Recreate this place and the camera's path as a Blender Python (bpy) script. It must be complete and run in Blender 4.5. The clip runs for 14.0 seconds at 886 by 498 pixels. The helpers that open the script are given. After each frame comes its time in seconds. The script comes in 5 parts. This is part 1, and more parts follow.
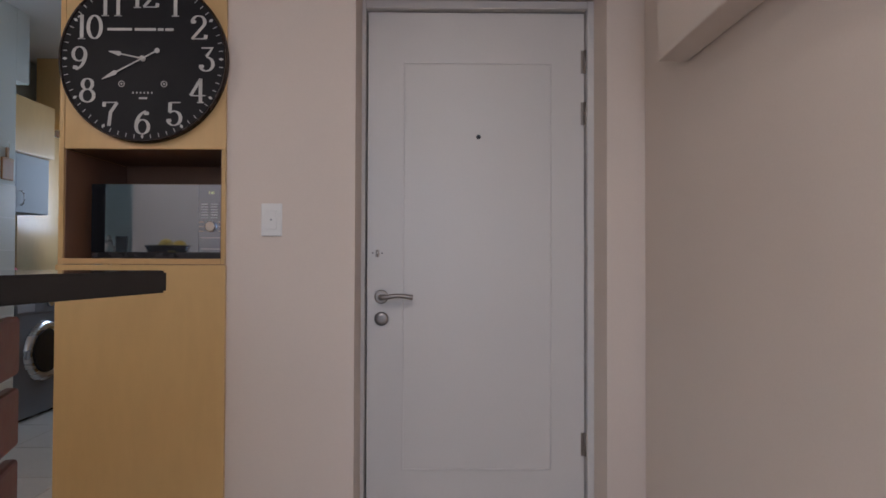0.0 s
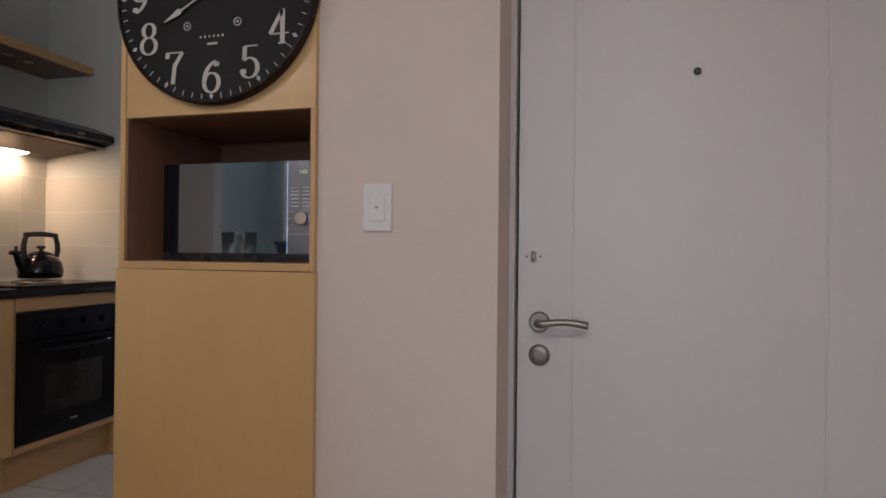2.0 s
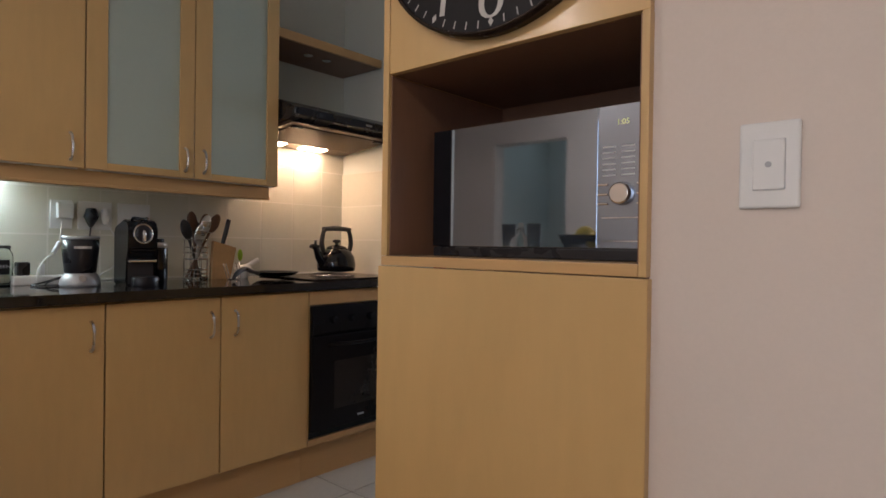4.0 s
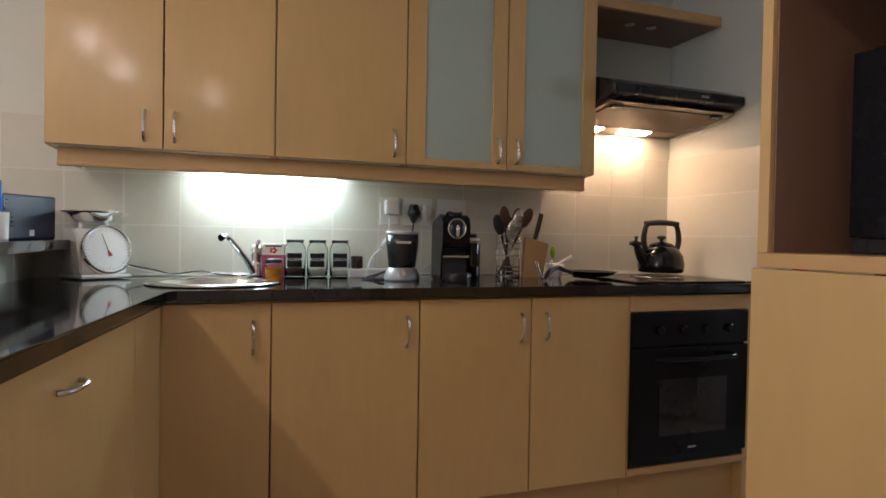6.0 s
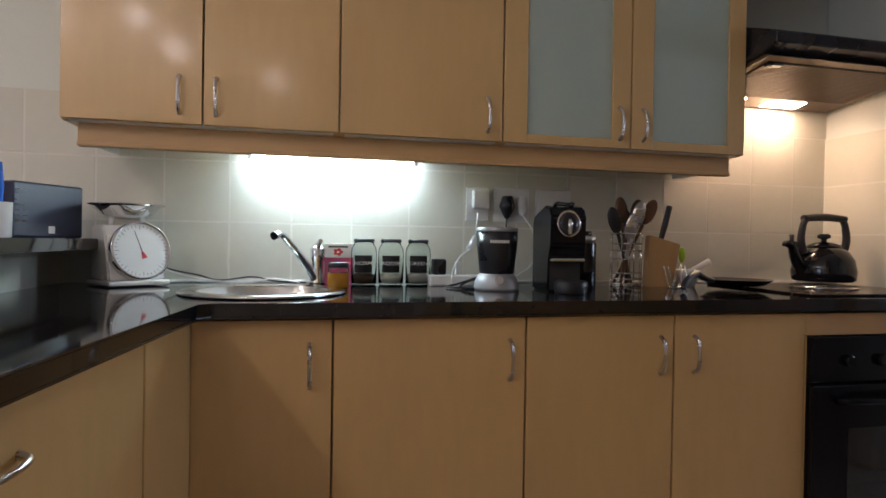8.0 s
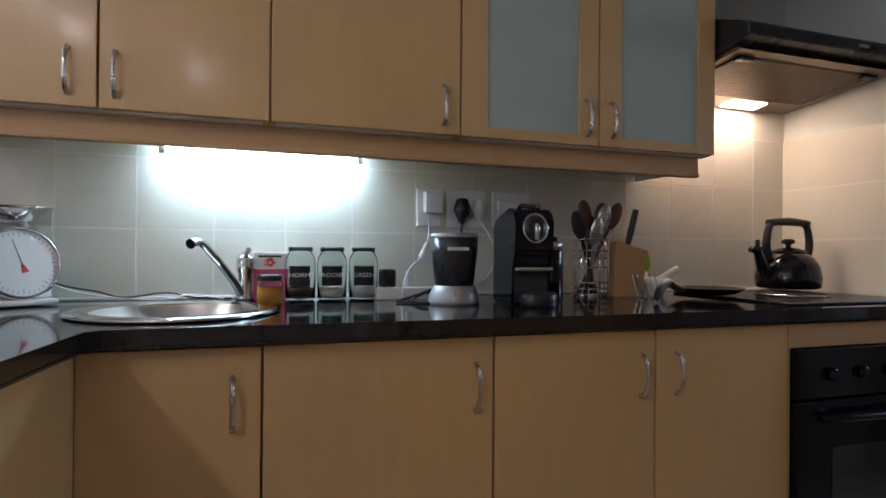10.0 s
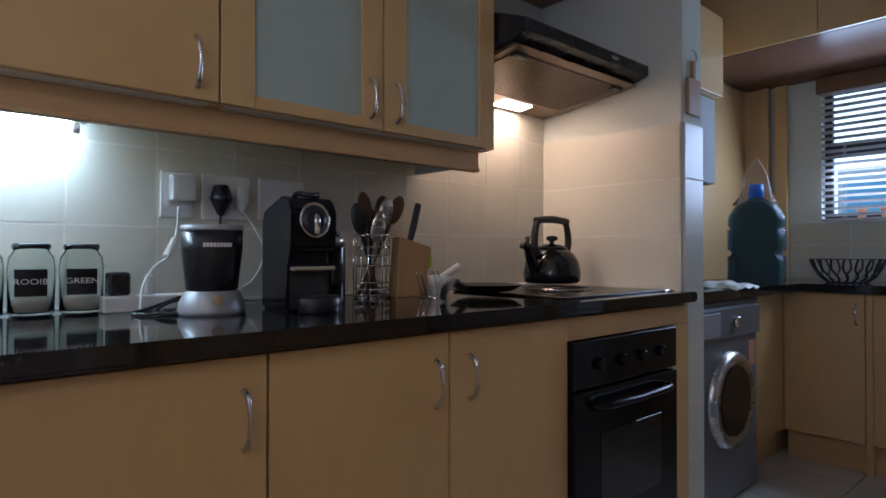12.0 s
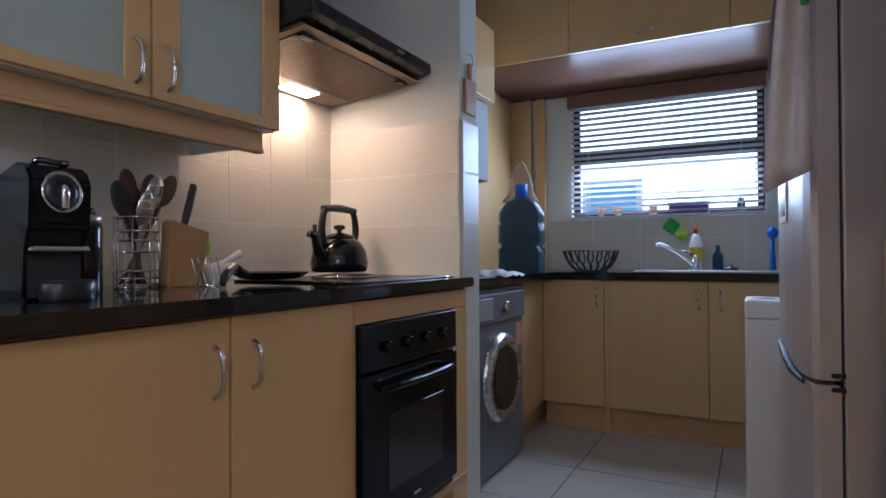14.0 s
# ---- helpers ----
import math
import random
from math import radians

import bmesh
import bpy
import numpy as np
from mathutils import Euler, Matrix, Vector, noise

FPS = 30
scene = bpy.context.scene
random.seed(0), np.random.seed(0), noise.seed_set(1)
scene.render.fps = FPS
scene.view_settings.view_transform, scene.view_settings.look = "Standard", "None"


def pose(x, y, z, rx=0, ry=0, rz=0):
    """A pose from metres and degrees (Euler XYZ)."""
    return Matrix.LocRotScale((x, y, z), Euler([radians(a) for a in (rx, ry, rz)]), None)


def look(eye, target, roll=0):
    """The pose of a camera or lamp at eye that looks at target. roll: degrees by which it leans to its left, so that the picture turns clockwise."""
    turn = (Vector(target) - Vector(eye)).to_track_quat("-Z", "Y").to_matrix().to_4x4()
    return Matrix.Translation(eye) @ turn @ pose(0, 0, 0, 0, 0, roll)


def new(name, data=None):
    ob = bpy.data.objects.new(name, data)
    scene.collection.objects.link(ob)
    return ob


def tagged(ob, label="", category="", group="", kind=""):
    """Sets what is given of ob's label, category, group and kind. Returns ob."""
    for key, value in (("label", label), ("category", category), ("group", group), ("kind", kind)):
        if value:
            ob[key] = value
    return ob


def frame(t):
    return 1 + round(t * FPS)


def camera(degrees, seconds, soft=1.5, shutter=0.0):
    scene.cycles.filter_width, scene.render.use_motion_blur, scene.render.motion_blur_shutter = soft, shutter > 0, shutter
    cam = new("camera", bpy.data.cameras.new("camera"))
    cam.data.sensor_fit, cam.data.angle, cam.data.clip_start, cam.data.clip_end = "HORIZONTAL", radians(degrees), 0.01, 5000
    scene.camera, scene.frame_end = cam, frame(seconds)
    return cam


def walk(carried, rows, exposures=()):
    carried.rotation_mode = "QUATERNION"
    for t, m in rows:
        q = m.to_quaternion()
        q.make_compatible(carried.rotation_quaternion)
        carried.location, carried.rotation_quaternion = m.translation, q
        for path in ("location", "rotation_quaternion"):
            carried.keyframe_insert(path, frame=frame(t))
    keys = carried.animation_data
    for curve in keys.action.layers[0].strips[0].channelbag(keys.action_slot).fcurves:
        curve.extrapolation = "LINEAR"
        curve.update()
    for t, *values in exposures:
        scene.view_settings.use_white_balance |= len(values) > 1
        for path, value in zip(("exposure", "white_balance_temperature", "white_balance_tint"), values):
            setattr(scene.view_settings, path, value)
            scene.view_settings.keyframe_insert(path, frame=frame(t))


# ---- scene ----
cam = camera(73.7, 14.0, soft=1.6)
PATH = [
    (0, (0.181, 0.231, 1.08), (0.198, 2.23, 1.112), 0.2),
    (0.5, (0.16, 0.429, 1.098), (0.171, 2.429, 1.126), 0.5),
    (1, (0.186, 0.625, 1.108), (0.123, 2.624, 1.131), 0.6),
    (1.5, (0.188, 0.802, 1.115), (-0.12, 2.777, 1.121), 0.6),
    (2, (0.111, 0.989, 1.109), (-0.401, 2.922, 1.119), 0.6),
    (4.5, (-0.283, 1.527, 1.097), (-1.81, 2.819, 1.074), 0.9),
    (5, (-0.345, 1.603, 1.09), (-2.061, 2.631, 1.064), 1.0),
    (5.5, (-0.402, 1.622, 1.089), (-2.228, 2.437, 1.059), 1.0),
    (6, (-0.516, 1.625, 1.088), (-2.402, 2.289, 1.053), 1.0),
    (6.5, (-0.652, 1.617, 1.074), (-2.579, 2.151, 1.048), 1.0),
    (7, (-0.785, 1.64, 1.071), (-2.735, 2.081, 1.047), 0.95),
    (9.5, (-1.206, 1.685, 1.055), (-3.14, 2.196, 1.077), 0.5),
    (10, (-1.243, 1.694, 1.062), (-3.135, 2.34, 1.073), 0.5),
    (10.5, (-1.333, 1.725, 1.061), (-3.18, 2.492, 1.076), 0.3),
    (11, (-1.385, 1.751, 1.055), (-3.169, 2.654, 1.074), 0.2),
    (11.5, (-1.43, 1.755, 1.06), (-3.091, 2.87, 1.078), 0.15),
    (12, (-1.462, 1.763, 1.051), (-2.955, 3.093, 1.069), 0.0),
    (12.5, (-1.471, 1.765, 1.04), (-2.817, 3.243, 1.06), -0.05),
    (13, (-1.48, 1.765, 1.027), (-2.686, 3.362, 1.051), -0.2),
    (13.5, (-1.479, 1.765, 1.015), (-2.551, 3.454, 1.039), -0.3),
    (14, (-1.475, 1.772, 1.003), (-2.408, 3.541, 1.025), -0.3),
]
EXPOSURES = [(0, 0.12, 5400, 13), (2, 0.15, 5500, 14), (4.5, 0.44, 5850, 13), (5.5, 0.50, 5850, 13), (7, 0.42, 5800, 14), (9.5, 0.17, 5250, 14), (10.5, 0.02, 5120, 14), (11.5, -0.2, 5020, 14), (12.2, 0.05, 5020, 15), (13, 0.3, 5000, 16), (14, 0.42, 4980, 16)]
walk(cam, [(t, look(eye, target, roll)) for t, eye, target, roll in PATH], EXPOSURES)

# ---- world and daylight ----
WEST, EAST, FAR, SOUTH, CEIL = -3.08, 0.92, 5.70, -1.40, 2.64
TOP = 0.922  # worktop height
world = bpy.data.worlds.new("sky")
scene.world = world
world.use_nodes = True
wn = world.node_tree
sky = wn.nodes.new("ShaderNodeTexSky")
sky.sky_type, sky.sun_disc = "NISHITA", False
sky.sun_elevation, sky.sun_rotation = radians(40), radians(200)
wn.links.new(sky.outputs[0], wn.nodes["Background"].inputs[0])
wn.nodes["Background"].inputs[1].default_value = 0.12


def window_lamp(name, m, energy, color, wide, high):
    data = bpy.data.lights.new(name, "AREA")
    data.energy, data.color, data.shape, data.size, data.size_y = energy, color, "RECTANGLE", wide, high
    new(name, data).matrix_world = m


sun = bpy.data.lights.new("sun", "SUN")
sun.energy, sun.color, sun.angle = 0.8, (1, 0.96, 0.9), radians(12)
new("sun", sun).matrix_world = look((0, -10, 12), (0, 0, 0))
# daylight entering through the living room window and the kitchen window
window_lamp("window_daylight_living", look((0.05, SOUTH + 0.02, 1.55), (0.0, 3, 1.2)), 11, (0.78, 0.87, 1.0), 1.3, 1.2)
window_lamp("window_daylight_kitchen", look((-1.99, FAR - 0.06, 1.60), (-1.99, 0, -0.6)), 19, (0.78, 0.88, 1.0), 1.05, 0.62)


# ---- materials ----
def material(name, color, rough=0.5, metal=0.0, vary=0.08, grain=(8, 8, 8), bump=0.0, fine=(60, 60, 60), rough_vary=0.08, rand=0.0, **more):
    """A principled material whose colour varies at two scales, with fine relief."""
    m = bpy.data.materials.new(name)
    m.use_nodes = True
    nt = m.node_tree
    n, link = nt.nodes, nt.links.new
    p = n["Principled BSDF"]
    p.inputs["Roughness"].default_value, p.inputs["Metallic"].default_value = rough, metal
    for key, value in more.items():
        p.inputs[key.replace("_", " ")].default_value = value
    co = n.new("ShaderNodeTexCoord")

    def tex(scale, detail):
        mp, t = n.new("ShaderNodeMapping"), n.new("ShaderNodeTexNoise")
        mp.inputs["Scale"].default_value = scale
        t.inputs["Scale"].default_value, t.inputs["Detail"].default_value = 1, detail
        link(co.outputs["Object"], mp.inputs[0])
        link(mp.outputs[0], t.inputs["Vector"])
        return t

    a, b = tex(grain, 3), tex(fine, 4)
    add = n.new("ShaderNodeMath")
    add.operation = "MULTIPLY_ADD"
    link(a.outputs[0], add.inputs[0])
    add.inputs[1].default_value = 0.6
    half = n.new("ShaderNodeMath")
    half.operation = "MULTIPLY"
    link(b.outputs[0], half.inputs[0])
    half.inputs[1].default_value = 0.4
    link(half.outputs[0], add.inputs[2])
    ramp = n.new("ShaderNodeValToRGB")
    lo, hi = [c * (1 - vary * 1.6) for c in color], [min(1, c * (1 + vary * 1.6)) for c in color]
    ramp.color_ramp.elements[0].position, ramp.color_ramp.elements[1].position = 0.15, 0.85
    ramp.color_ramp.elements[0].color, ramp.color_ramp.elements[1].color = (*lo, 1), (*hi, 1)
    link(add.outputs[0], ramp.inputs[0])
    out = ramp.outputs[0]
    if rand:
        info, hsv, mul = n.new("ShaderNodeObjectInfo"), n.new("ShaderNodeHueSaturation"), n.new("ShaderNodeMapRange")
        mul.inputs["To Min"].default_value, mul.inputs["To Max"].default_value = 1 - rand, 1 + rand
        link(info.outputs["Random"], mul.inputs[0])
        link(mul.outputs[0], hsv.inputs["Value"])
        link(out, hsv.inputs["Color"])
        out = hsv.outputs[0]
    link(out, p.inputs["Base Color"])
    if rough_vary:
        r = n.new("ShaderNodeMapRange")
        r.inputs["To Min"].default_value, r.inputs["To Max"].default_value = max(0.01, rough - rough_vary), rough + rough_vary
        link(a.outputs[0], r.inputs[0])
        link(r.outputs[0], p.inputs["Roughness"])
    if bump:
        bn = n.new("ShaderNodeBump")
        bn.inputs["Strength"].default_value, bn.inputs["Distance"].default_value = bump, 0.002
        link(b.outputs[0], bn.inputs["Height"])
        link(bn.outputs[0], p.inputs["Normal"])
    return m


def glow(name, color, strength):
    m = bpy.data.materials.new(name)
    m.use_nodes = True
    p = m.node_tree.nodes["Principled BSDF"]
    p.inputs["Base Color"].default_value = (*color, 1)
    p.inputs["Emission Color"].default_value, p.inputs["Emission Strength"].default_value = (*color, 1), strength
    return m


PAINT = material("wall_paint", (0.66, 0.57, 0.50), 0.7, vary=0.03, grain=(2, 2, 2), bump=0.15, fine=(160, 160, 160))
PAINT_K = material("kitchen_paint", (0.66, 0.68, 0.62), 0.8, vary=0.03, Specular_IOR_Level=0.15, grain=(2, 2, 2), bump=0.1, fine=(160, 160, 160))
CEILING = material("ceiling_paint", (0.72, 0.70, 0.66), 0.8, vary=0.02, grain=(2, 2, 2), bump=0.1)
DOOR = material("door_paint", (0.645, 0.615, 0.59), 0.38, vary=0.02, grain=(2, 2, 2), bump=0.05, fine=(90, 90, 90))
TILE = material("wall_tile_glaze", (0.60, 0.58, 0.49), 0.32, vary=0.03, grain=(3, 3, 3), bump=0.06, fine=(30, 30, 30), rand=0.03)
GROUT = material("grout", (0.70, 0.67, 0.60), 0.9, vary=0.06, bump=0.3)
FLOOR = material("floor_tile", (0.50, 0.47, 0.41), 0.3, vary=0.07, grain=(4, 4, 4), bump=0.06, fine=(40, 40, 40), rand=0.03)
FGROUT = material("floor_grout", (0.22, 0.20, 0.17), 0.9, vary=0.1, bump=0.3)
WOOD = material("maple_laminate", (0.59, 0.385, 0.158), 0.36, Coat_Weight=0.35, Coat_Roughness=0.16, vary=0.065, grain=(5, 5, 1.6), bump=0.015, fine=(36, 36, 8), rand=0.025)
WOOD_H = material("maple_laminate_lengthwise", (0.54, 0.335, 0.145), 0.36, vary=0.06, grain=(14, 1.2, 14), bump=0.05, fine=(220, 9, 220))
WOOD_X = material("maple_laminate_across", (0.54, 0.335, 0.145), 0.3, vary=0.06, grain=(1.2, 14, 14), bump=0.05, fine=(9, 220, 220))
LAUNDRY = material("laundry_cabinet_paint", (0.38, 0.39, 0.385), 0.7, vary=0.02, Specular_IOR_Level=0.15)
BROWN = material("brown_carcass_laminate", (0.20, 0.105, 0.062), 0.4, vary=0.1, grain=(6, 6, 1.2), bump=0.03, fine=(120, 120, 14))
OVEN_BLACK = material("satin_black_oven", (0.008, 0.007, 0.008), 0.16, vary=0.1, Specular_IOR_Level=0.2, rough_vary=0.04)
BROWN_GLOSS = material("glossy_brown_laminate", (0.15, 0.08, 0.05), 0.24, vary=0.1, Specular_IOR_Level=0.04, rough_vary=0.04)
WHITE_BOARD = material("white_board", (0.72, 0.72, 0.68), 0.45, vary=0.02)
GRANITE = material("black_granite", (0.013, 0.012, 0.012), 0.06, vary=0.25, grain=(40, 40, 40), fine=(300, 300, 300), rough_vary=0.03)
BLACK = material("black_plastic", (0.016, 0.015, 0.018), 0.28, vary=0.1)
BLACK_GLOSS = material("gloss_black", (0.008, 0.008, 0.010), 0.09, vary=0.1, rough_vary=0.03)
COFFEE = material("satin_black_plastic", (0.007, 0.007, 0.009), 0.14, vary=0.1, Specular_IOR_Level=0.25, rough_vary=0.04)
MATT_BLACK = material("matt_black", (0.02, 0.018, 0.018), 0.55, vary=0.15, bump=0.1)
OVEN_GLASS = material("oven_glass", (0.02, 0.017, 0.016), 0.05, vary=0.1, rough_vary=0.02)
STEEL = material("brushed_steel", (0.60, 0.58, 0.56), 0.28, metal=1.0, vary=0.04, grain=(3, 3, 30))
CHROME = material("chrome", (0.75, 0.74, 0.73), 0.1, metal=1.0, vary=0.02, rough_vary=0.03)
SATIN = material("satin_nickel", (0.30, 0.265, 0.24), 0.4, metal=1.0, vary=0.04)
WASHER = material("grey_washer_paint", (0.17, 0.17, 0.18), 0.4, metal=0.3, vary=0.04)
FRIDGE = material("silver_fridge_paint", (0.50, 0.46, 0.45), 0.36, metal=0.4, vary=0.03, grain=(2, 2, 2))
SILVER = material("silver_plastic", (0.36, 0.36, 0.37), 0.4, metal=0.35, vary=0.04)
WHITE = material("white_plastic", (0.72, 0.71, 0.69), 0.35, vary=0.02)
ENAMEL = material("white_enamel", (0.75, 0.73, 0.69), 0.25, vary=0.03)
PRINT = material("black_print", (0.03, 0.03, 0.03), 0.6, vary=0.1)
CLOCK_FACE = material("clock_face", (0.009, 0.008, 0.010), 0.5, Specular_IOR_Level=0.2, vary=0.25, grain=(6, 6, 6), bump=0.08)
CLOCK_INK = material("clock_numerals", (0.52, 0.50, 0.47), 0.6, vary=0.12, grain=(20, 20, 20))
FROST = material("frosted_glass", (0.60, 0.68, 0.60), 0.42, vary=0.03, grain=(2, 2, 2), Transmission_Weight=0.35)
GLASS = material("clear_glass", (0.93, 0.97, 0.95), 0.03, vary=0.01, rough_vary=0.0, Transmission_Weight=1.0, IOR=1.2)
HONEY = material("honey", (0.75, 0.32, 0.02), 0.15, vary=0.1, Transmission_Weight=0.35)
PINK = material("pink_carton", (0.45, 0.07, 0.16), 0.5, vary=0.1)
RED = material("red_print", (0.50, 0.03, 0.03), 0.5, vary=0.1)
RED_WOOD = material("red_painted_wood", (0.11, 0.014, 0.010), 0.42, vary=0.2, grain=(3, 20, 20), bump=0.2)
NAVY = material("navy_box", (0.012, 0.014, 0.045), 0.42, vary=0.1, bump=0.1)
BLUE = material("blue_plastic", (0.015, 0.13, 0.62), 0.35, vary=0.08)
GREEN = material("green_plastic", (0.04, 0.38, 0.05), 0.5, vary=0.15)
LIME = material("lime_silicone", (0.30, 0.50, 0.02), 0.45, vary=0.1)
PURPLE = material("purple_plastic", (0.09, 0.035, 0.22), 0.45, vary=0.1)
PEACH = material("peach_ceramic", (0.55, 0.26, 0.14), 0.5, vary=0.15)
YELLOW = material("yellow_liquid", (0.75, 0.55, 0.03), 0.3, vary=0.1, Transmission_Weight=0.3)
SPOON_WOOD = material("spoon_wood", (0.11, 0.052, 0.026), 0.6, vary=0.2, grain=(30, 30, 4), bump=0.15)
BLOCK_WOOD = material("knife_block_wood", (0.38, 0.205, 0.075), 0.5, vary=0.1, grain=(30, 30, 3), bump=0.1)
WATER_BLUE = material("blue_water_bottle", (0.13, 0.28, 0.45), 0.08, vary=0.06, Transmission_Weight=0.92, IOR=1.15)
CLOTH = material("beige_cloth", (0.76, 0.67, 0.60), 0.9, vary=0.12, grain=(20, 20, 20), bump=0.5, fine=(400, 400, 400))
GREY_CLOTH = material("grey_cloth", (0.25, 0.25, 0.26), 0.9, vary=0.15, bump=0.4)
PLASTIC_BAG = material("clear_bag", (0.9, 0.92, 0.95), 0.12, vary=0.05, Transmission_Weight=0.96, IOR=1.05)
BLIND = material("venetian_slat", (0.47, 0.45, 0.45), 0.45, vary=0.05)
ALU = material("dark_aluminium", (0.05, 0.045, 0.045), 0.4, metal=0.5, vary=0.1)
MESH_GREY = material("filter_mesh", (0.20, 0.14, 0.10), 0.35, metal=0.7, vary=0.1)
FRUIT = material("yellow_fruit", (0.60, 0.40, 0.03), 0.5, vary=0.2, bump=0.2)
MIRROR_BLACK = material("mirror_black_glass", (0.37, 0.43, 0.53), 0.03, metal=0.95, vary=0.02, rough_vary=0.01)
PANEL_SILVER = material("control_panel", (0.36, 0.40, 0.48), 0.22, metal=0.8, vary=0.03)
BRONZE = material("worn_bronze_edge", (0.028, 0.018, 0.014), 0.25, metal=0.6, vary=0.3, grain=(30, 30, 30))


# ---- shape helpers ----
def box(bm, x0, x1, y0, y1, z0, z1, bevel=0.0, seg=2):
    x0, x1 = min(x0, x1), max(x0, x1)
    y0, y1 = min(y0, y1), max(y0, y1)
    z0, z1 = min(z0, z1), max(z0, z1)
    made = bmesh.ops.create_cube(bm, size=1, matrix=Matrix.LocRotScale(((x0 + x1) / 2, (y0 + y1) / 2, (z0 + z1) / 2), None, (x1 - x0, y1 - y0, z1 - z0)))
    if bevel:
        edges = list({e for v in made["verts"] for e in v.link_edges})
        bmesh.ops.bevel(bm, geom=edges, offset=bevel, segments=seg, affect="EDGES", profile=0.5)
    return bm


def lathe(bm, profile, seg=28, m=None, cap=True):
    """Turns (radius, height) pairs about the z axis."""
    m = m or Matrix()
    rings = []
    for r, z in profile:
        rings.append([bm.verts.new(m @ Vector((r * math.cos(2 * math.pi * i / seg), r * math.sin(2 * math.pi * i / seg), z))) for i in range(seg)])
    for a, b in zip(rings, rings[1:]):
        for i in range(seg):
            f = bm.faces.new((a[i], a[(i + 1) % seg], b[(i + 1) % seg], b[i]))
            f.smooth = True
    if cap:
        bm.faces.new(rings[0][::-1])
        bm.faces.new(rings[-1])
    return bm


def tube(bm, points, radius, seg=8, flat=1.0):
    """A round rod along a smooth line through the points; radius may be a list."""
    pts = [Vector(p) for p in points]
    if len(pts) > 2:
        fine = []
        for i in range(len(pts) - 1):
            p0, p1, p2, p3 = pts[max(i - 1, 0)], pts[i], pts[i + 1], pts[min(i + 2, len(pts) - 1)]
            for k in range(6):
                t = k / 6
                fine.append(0.5 * (2 * p1 + (p2 - p0) * t + (2 * p0 - 5 * p1 + 4 * p2 - p3) * t * t + (3 * p1 - p0 - 3 * p2 + p3) * t ** 3))
        fine.append(pts[-1])
    else:
        fine = pts
    count = len(fine)
    radii = [radius] * count if isinstance(radius, (int, float)) else [float(np.interp(i / (count - 1) * (len(radius) - 1), range(len(radius)), radius)) for i in range(count)]
    rings, side = [], None
    for i, p in enumerate(fine):
        d = (fine[min(i + 1, count - 1)] - fine[max(i - 1, 0)]).normalized()
        if side is None:
            side = d.orthogonal().normalized()
        side = (side - d * side.dot(d)).normalized()
        up = d.cross(side)
        rings.append([bm.verts.new(p + radii[i] * (math.cos(2 * math.pi * k / seg) * side + flat * math.sin(2 * math.pi * k / seg) * up)) for k in range(seg)])
    for a, b in zip(rings, rings[1:]):
        for k in range(seg):
            bm.faces.new((a[k], a[(k + 1) % seg], b[(k + 1) % seg], b[k])).smooth = True
    bm.faces.new(rings[0][::-1])
    bm.faces.new(rings[-1])
    return bm


def ball(bm, p, r, scale=(1, 1, 1), u=16, v=10):
    made = bmesh.ops.create_uvsphere(bm, u_segments=u, v_segments=v, radius=r, matrix=Matrix.LocRotScale(p, None, scale))
    for vert in made["verts"]:
        for f in vert.link_faces:
            f.smooth = True
    return bm


def prism(bm, outline, axis, a, b):
    """Extrudes an outline of (u, v) pairs along axis x, y or z from a to b."""
    def place(u, v, w):
        return {"x": (w, u, v), "y": (u, w, v), "z": (u, v, w)}[axis]
    lo, hi = [bm.verts.new(place(u, v, a)) for u, v in outline], [bm.verts.new(place(u, v, b)) for u, v in outline]
    bm.faces.new(lo)
    bm.faces.new(hi[::-1])
    for i in range(len(lo)):
        j = (i + 1) % len(lo)
        bm.faces.new((lo[i], hi[i], hi[j], lo[j]))
    return bm


def B():
    return bmesh.new()


def mesh_of(name, bm, mat):
    bmesh.ops.recalc_face_normals(bm, faces=bm.faces)
    data = bpy.data.meshes.new(name)
    bm.to_mesh(data)
    bm.free()
    data.materials.append(mat)
    return data


def part(name, bm, mat, parent, label=""):
    ob = new(name, mesh_of(name, bm, mat))
    ob.parent = parent
    return tagged(ob, label)


def thing(name, at, label, category, turn=0, group=""):
    ob = new(name)
    ob.empty_display_size = 0.05
    ob.matrix_world = pose(*at, 0, 0, turn)
    return tagged(ob, label, category, group)


def structure(name, bm, mat, label=""):
    return tagged(new(name, mesh_of(name, bm, mat)), label, kind="structure")


def text(name, words, size, mat, m, parent, depth=0.0005, align="CENTER", label="", thin=0.0):
    """Built-in lettering as a mesh part; m places it, x along the line and z out of it."""
    cu = bpy.data.curves.new(name, "FONT")
    cu.body, cu.size, cu.extrude, cu.align_x, cu.align_y, cu.resolution_u, cu.offset = words, size, depth, align, "CENTER", 3, -thin
    tmp = bpy.data.objects.new(name, cu)
    scene.collection.objects.link(tmp)
    data = bpy.data.meshes.new_from_object(tmp.evaluated_get(bpy.context.evaluated_depsgraph_get()))
    bpy.data.objects.remove(tmp)
    data.transform(m)
    data.materials.clear()
    data.materials.append(mat)
    ob = new(name, data)
    ob.parent = parent
    return tagged(ob, label)


FACE_X = Matrix(((0, 0, 1, 0), (1, 0, 0, 0), (0, 1, 0, 0), (0, 0, 0, 1)))   # flat things facing +x, read along +y
FACE_S = Matrix(((1, 0, 0, 0), (0, 0, -1, 0), (0, 1, 0, 0), (0, 0, 0, 1)))  # facing -y, read along +x


